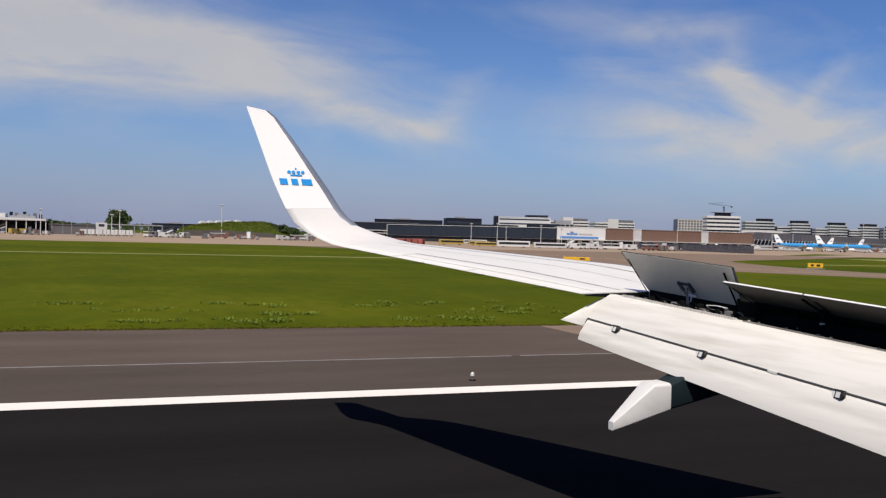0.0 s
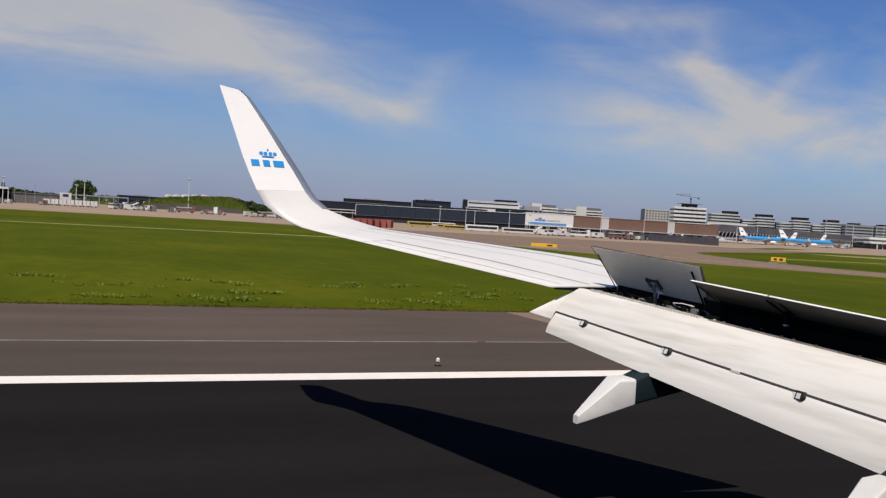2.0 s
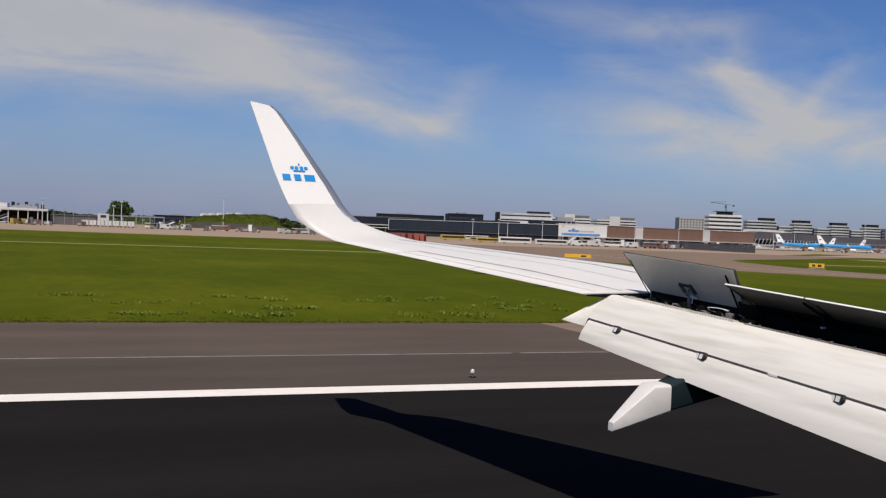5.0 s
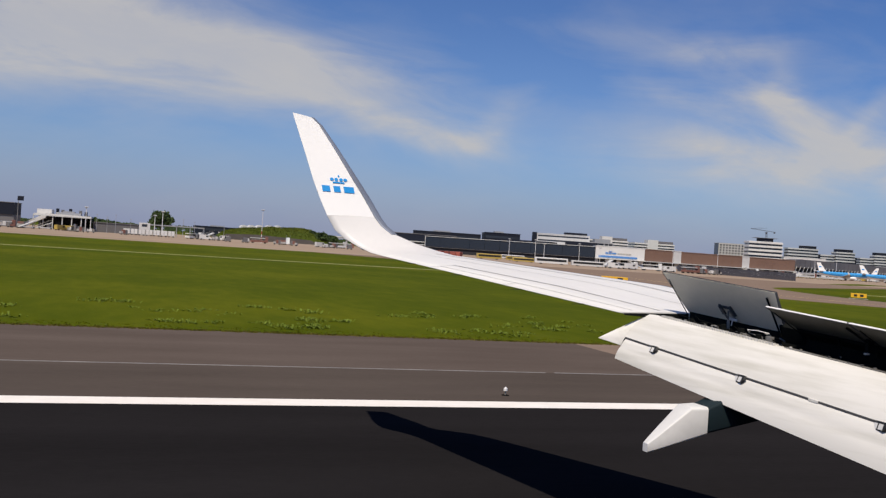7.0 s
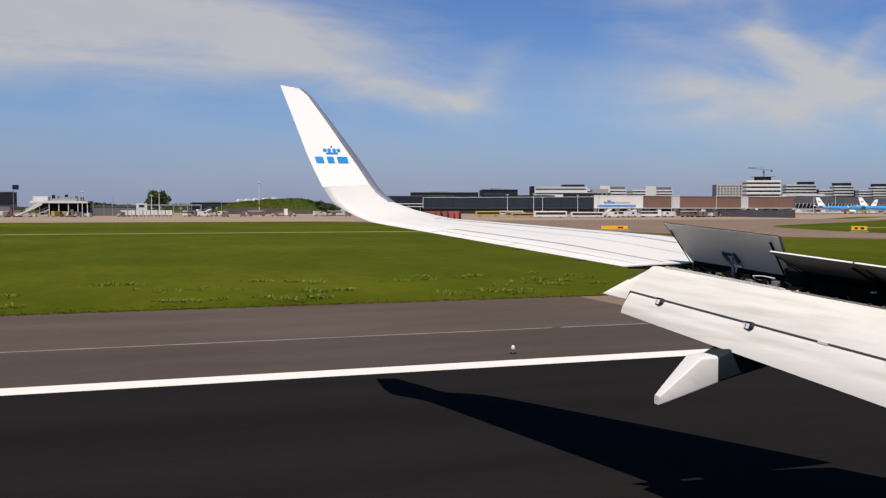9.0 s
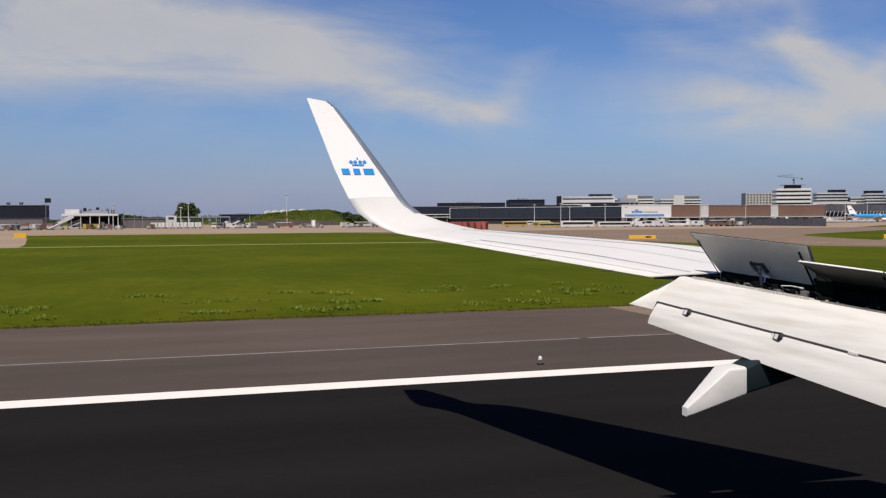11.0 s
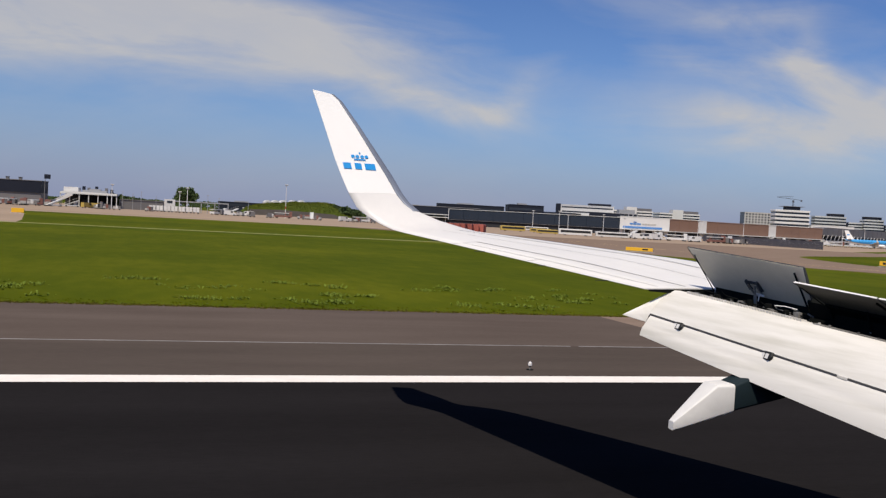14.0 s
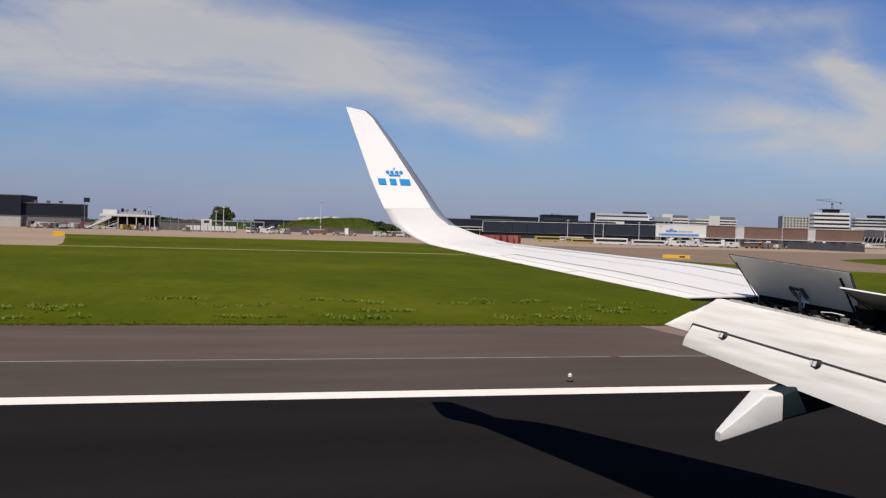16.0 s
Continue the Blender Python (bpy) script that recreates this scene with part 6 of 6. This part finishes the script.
part("entry_ramp", prism([(-5.2, 0.3), (-3.6, 0.3), (5.6, 5.2), (5.6, 6.1), (3.6, 6.1), (-5.2, 1.4)], -5.4, -3.6), M_WHITEWALL, canopy, "white covered ramp")
part("fascia", box(-0.2, L + 0.2, -3.2, -3.0, 6.0, 6.6), M_LIGHTTRIM, canopy, "pale canopy edge")
part("upper_box", rbox(1, 7.5, 0, 9, 7.3, 9.2, 0.1), M_WHITEWALL, canopy, "white roof cabin")
part("rooftop_plant", join(box(9, 20, 3, 9, 7.0, 8.2), box(12, 17, 4, 8, 8.2, 8.9)), M_GREYWALL, canopy, "grey rooftop plant")
for i, (x, h) in enumerate(((2.0, 1.2), (8.2, 1.8), (10.5, 1.3), (14.0, 2.0), (18.5, 1.4), (21.0, 0.9))):
    part("roof_unit", rbox(x, x + 1.3, 9, 10.5, 7.0, 8.2 + h, 0.05), M_NAVY if i % 2 else M_GREYROOF, canopy, "dark rooftop unit")
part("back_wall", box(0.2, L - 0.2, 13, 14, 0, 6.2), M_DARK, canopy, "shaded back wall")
for i in range(7):
    part("column", box(L * i / 6 - 0.2, L * i / 6 + 0.2, -2.8, -2.4, 0, 6.2), M_LIGHTTRIM, canopy)
for i, (mat, w) in enumerate(((M_STEEL, 2.2), (M_WHITEWALL, 1.6), (M_DARK, 3.0), (M_GREYWALL, 2.4), (M_WHITEWALL, 1.2), (M_STEEL, 2.6))):
    part("stacked_crate", rbox(1.5 + 3.9 * i, 1.5 + 3.9 * i + w, 2, 4.5, 0, 1.6 + (i * 7 % 5) * 0.5, 0.08), mat, canopy)
lamp_frame = thing("sign_pole", "dark square panel on a tall thin pole", "pole", m=pose(-50.5, 446, 0))
part("pole", tube((0, 0, 0), (0, 0, 13.6), 0.16, 0.12), M_STEEL, lamp_frame)
part("panel", rbox(-0.4, 2.2, -0.12, 0.12, 11.9, 13.9, 0.05), M_NAVY, lamp_frame, "dark square panel")

# grey store and steel frames in front of the broad tree
store, L = site("store_shed", "long grey corrugated store with a flat roof", "shed", (-20.2, 474), (0, 472), tall=1.05)
part("wall", box(0, L, 0, 12, 0, 4.3), M_GREYROOF, store)
for i in range(42):
    part("rib", box(L * i / 42, L * i / 42 + 0.18, -0.10, 0.02, 0.1, 4.2), M_GREYROOF, store)
part("roof", box(-0.3, L + 0.3, -0.4, 12.3, 4.3, 4.6), M_GREYROOF, store)
gantry, L = site("steel_gantry", "open grey steel gantry over parked trailers", "gantry", (5, 452), (30, 452), tall=0.95)
part("beam", join(box(0, L, -0.2, 0.2, 5.2, 5.7), box(0, L, 5.8, 6.2, 5.2, 5.7), *[box(L * i / 8 - 0.12, L * i / 8 + 0.12, -0.2, 6.2, 5.2, 5.6) for i in range(9)]), M_GREYWALL, gantry, "grey steel roof beams")
for i in range(5):
    for y in (0, 6):
        part("post", box(L * i / 4 - 0.1, L * i / 4 + 0.1, y - 0.1, y + 0.1, 0, 5.2), M_GREYWALL, gantry)
trailer = thing("trailer", "white box trailer parked in a row", "trailer", "parked trailers", pose(-4.5, 430, 0.02, 0, 0, 2))
part("body", rbox(-1.45, 1.45, -1.1, 1.1, 0.6, 2.75, 0.06), M_VEH_W, trailer)
for x in (-1.42, 0, 1.42):
    part("corner_post", box(x - 0.07, x + 0.07, -1.14, -1.05, 0.6, 2.75), M_STEEL, trailer)
wheels(trailer, (-0.9, 0.9), 0.9, 0.32)
for i in range(1, 7):
    copy_thing(trailer, pose(-4.5 + 3.15 * i, 430 + 0.3 * (i % 2), 0.02, 0, 0, 2 + (i % 3)))
cabin, L = site("site_cabin", "white raised cabin with a dark window", "cabin", (0.6, 441), (5.4, 441))
part("body", rbox(0, L, 0, 2.5, 2.8, 5.8, 0.05), M_WHITEWALL, cabin)
part("window", box(1.2, L - 1.2, -0.03, 0.06, 4.0, 5.2), M_WINDOW, cabin)
part("base", box(0.3, L - 0.3, 0.2, 2.3, 0, 2.8), M_CONC, cabin)

# grassed mound with white tents behind it, retained by a grey bank


def mound_height(x, y):
    e = max(0.0, 1 - ((x - 84) / 36) ** 4) * max(0.0, 1 - ((y - 610) / 26) ** 2)
    return (7.2 + 2.6 * min(1.0, max(0.0, (x - 58) / 40))) * e ** 0.55 * (1 + 0.10 * noise.noise(Vector((x * 0.09, y * 0.09, 3)))) + 0.5 * noise.noise(Vector((x * 0.5, y * 0.5, 8))) * e


v, f = [], []
NX, NY = 72, 24
for j in range(NY + 1):
    for i in range(NX + 1):
        x, y = 48 + 72.0 * i / NX, 584 + 52.0 * j / NY
        v.append((x, y, mound_height(x, y) - 0.05))
for j in range(NY):
    for i in range(NX):
        k = j * (NX + 1) + i
        f.append((k, k + 1, k + NX + 2, k + NX + 1))
tagged(part("grass_mound", (v, f), M_MOUND, smooth=True), "tall earth mound overgrown with yellowish green bushes", "mound", kind="structure")
r = random.Random(52)
v, f = [], []
for _ in range(9000):
    x, y = r.uniform(50, 118), 584 + 30 * r.random()
    h = mound_height(x, y)
    if h < 1.2 + 1.2 * noise.noise(Vector((x * 0.15, 0, 2))):
        continue
    z, w = h + abs(r.gauss(0, 0.35)), r.uniform(0.15, 0.42)
    a, b = Vector((r.gauss(0, 1), r.gauss(0, 1), r.gauss(0, 1))).normalized() * w, Vector((r.gauss(0, 1), r.gauss(0, 1), r.gauss(0, 1))).normalized() * w
    k = len(v)
    q = Vector((x, y, z))
    v += [q - a, q + b, q + a, q - b]
    f.append((k, k + 1, k + 2, k + 3))
tagged(part("bushes", (v, f), M_BUSH), "low yellowish green bushes covering the mound", "bushes", kind="stuff")
tagged(part("retaining_bank", prism([(50, 0), (52, 3.2), (70, 3.9), (104, 2.6), (110, 0)], 580, 584.5), M_BANKSOIL), "low grey gravel bank before the mound", "bank", kind="structure")
tent = thing("tent", "white peaked storage tent", "tent", "white tents", pose(68, 640, 0) @ Matrix.Diagonal((0.8, 1, 1.09, 1)))
part("canopy", prism([(-3.1, 6.4), (-2.9, 7.9), (-1.6, 8.8), (0, 9.1), (1.6, 8.8), (2.9, 7.9), (3.1, 6.4)], -6, 6), M_WHITEWALL, tent)
part("frame", join(*[box(x - 0.15, x + 0.15, y - 0.15, y + 0.15, 0, 6.6) for x in (-2.9, 2.9) for y in (-5.8, 5.8)]), M_STEEL, tent)
for x, z in ((73.2, 1.12), (78.6, 1.16), (85.0, 1.19), (91.0, 1.22)):
    copy_thing(tent, pose(x, 640, 0)).scale = (0.8, 1, z)

# dark office blocks far behind the apron
for p0, p1, h, mat, lab in (((237.7, 806), (297, 790), 17.5, M_NAVY, "low dark office block behind the cargo sheds"), ((244.5, 642), (270.4, 636), 17.0, M_NAVY, "navy block with a flat roof"),
                            ((226, 900), (262, 892), 15.0, M_GREYWALL, "grey block far behind the sheds"), ((50, 905), (100, 900), 8.6, M_NAVY, "long low dark shed behind the apron"), ((100, 910), (176, 880), 8.0, M_NAVY, "long low dark shed behind the apron")):
    b, L = site("office_block", lab, "building", p0, p1, "far dark blocks")
    part("wall", box(0, L, 0, 16, 0, h), mat, b)
    for k in range(int(h / 4)):
        part("window", box(0.8, L - 0.8, -0.05, 0.1, 1.4 + 4 * k, 3.0 + 4 * k), M_WINDOW, b)
    roof_on(b, L, 16, h, mat)
    part("plant_room", box(L * 0.3, L * 0.55, 4, 12, h, h + 1.6), M_GREYWALL, b, "grey plant room")

crate = thing("container", "faded red freight container on the apron", "container", "freight containers", pose(83, 274, 0.02, 0, 0, 8))
part("body", rbox(-3, 3, -1.2, 1.2, 0, 2.6, 0.05), M_CONTAINER, crate)
part("rib", join(*[box(-2.9 + 0.5 * i, -2.75 + 0.5 * i, -1.26, -1.19, 0.2, 2.4) for i in range(12)]), M_CONTAINER, crate)
part("door_bar", join(*[tube((3.03, y, 0.2), (3.03, y, 2.4), 0.03, n=5) for y in (-0.8, -0.3, 0.3, 0.8)]), M_STEEL, crate)
for i in range(1, 7):
    copy_thing(crate, pose(83 + 3.3 * (i % 7), 274 + 3.4 * i, 0.02, 0, 0, 62 + (i % 3) * 4))


def tree(x, y, h, spread, seed):
    """A tapered trunk with limbs and a rounded crown of leaf clumps, uneven at its rim."""
    t = thing("tree", "broad dark green leafy tree", "tree", "far trees", pose(x, y, 0))
    r = random.Random(seed)
    limbs = [tube((0, 0, 0), (0, 0, h * 0.45), 0.4, 0.25)]
    tips = []
    for i in range(46):
        a, e, d = r.uniform(0, math.tau), r.uniform(-0.5, 1.0), r.uniform(0.55, 0.92)
        ring = math.sqrt(max(0.0, 1 - max(0.0, e) ** 2))
        p = Vector((math.cos(a) * spread * d * ring, math.sin(a) * spread * d * ring, h * (0.55 + 0.36 * e * d)))
        if i < 10:
            limbs.append(tube((0, 0, h * r.uniform(0.2, 0.45)), p, 0.16, 0.04, 6))
        tips.append(p)
    part("trunk", join(*limbs), M_BARK, t)
    v, f = [], []
    for i in range(int(1100 * spread * spread ** 0.5)):
        c = r.choice(tips)
        q = c + Vector((r.gauss(0, spread * 0.13), r.gauss(0, spread * 0.13), r.gauss(0, h * 0.05)))
        s = r.uniform(0.30, 0.68)
        a, b = Vector((r.gauss(0, 1), r.gauss(0, 1), r.gauss(0, 1))).normalized() * s, Vector((r.gauss(0, 1), r.gauss(0, 1), r.gauss(0, 1))).normalized() * s
        k = len(v)
        v += [q - a, q + b, q + a, q - b]
        f.append((k, k + 1, k + 2, k + 3))
    part("crown", (v, f), M_LEAF, t)


for i, (x, y, h, s) in enumerate(((11.9, 520, 13.8, 5.6), (-20.5, 482, 7.2, 2.4), (-16.5, 484, 6.4, 2.2), (-11.5, 483, 6.0, 2.0), (-6.5, 485, 5.2, 2.0), (-18.5, 478, 6.6, 2.6), (-13.8, 478, 6.2, 2.6), (-9.0, 479, 5.6, 2.4), (-3.5, 481, 5.0, 2.2), (-24, 500, 7.6, 2.6), (113, 590, 8.4, 4.4), (119, 586, 7.0, 3.6), (107, 596, 9.2, 3.4), (-352, 560, 14, 6), (-340, 564, 13, 6))):
    tree(x, y, h, s, 30 + i)
# a far wooded rim along the horizon
v, f = [], []
g = random.Random(77)
for i in range(26000):
    x = g.uniform(-1700, 2300)
    top = 8.0 + 7.0 * noise.noise(Vector((x * 0.008, 0, 5))) + 2.5 * noise.noise(Vector((x * 0.05, 0, 9)))
    y, z, s = 1500 + g.uniform(-30, 30), max(1.0, top) * g.random() ** 0.6, g.uniform(0.9, 2.0)
    k = len(v)
    v += [(x - s, y, z - s * 0.6), (x + s * 0.2, y + g.uniform(-1, 1), z - s), (x + s, y, z + s * g.uniform(-0.4, 0.4)), (x - s * 0.2, y, z + s * g.uniform(0.5, 1.0))]
    f.append((k, k + 1, k + 2, k + 3))
tagged(part("far_wood", (v, f), M_LEAF), "low dark rim of far trees on the horizon", "trees", kind="stuff")

# flush lamps set across the runway
first = thing("inset_light", "small round flush lamp set in the runway", "lamp", "runway inset lights", pose(ON + 16.9, 19.3, 0.002))
part("collar", tube((0, 0, -0.02), (0, 0, 0.012), 0.15, 0.13, 14), M_STEEL, first)
part("lens", rbox(-0.07, 0.07, -0.035, 0.035, 0.011, 0.028, 0.01), M_MAST, first, "pale glass lens")
for x, y in ((16.75, 17.9), (16.7, 15.4), (16.5, 13.55), (-225.2, 12.8), (-252.0, 12.8)):
    copy_thing(first, pose(ON + x, y, 0.002))
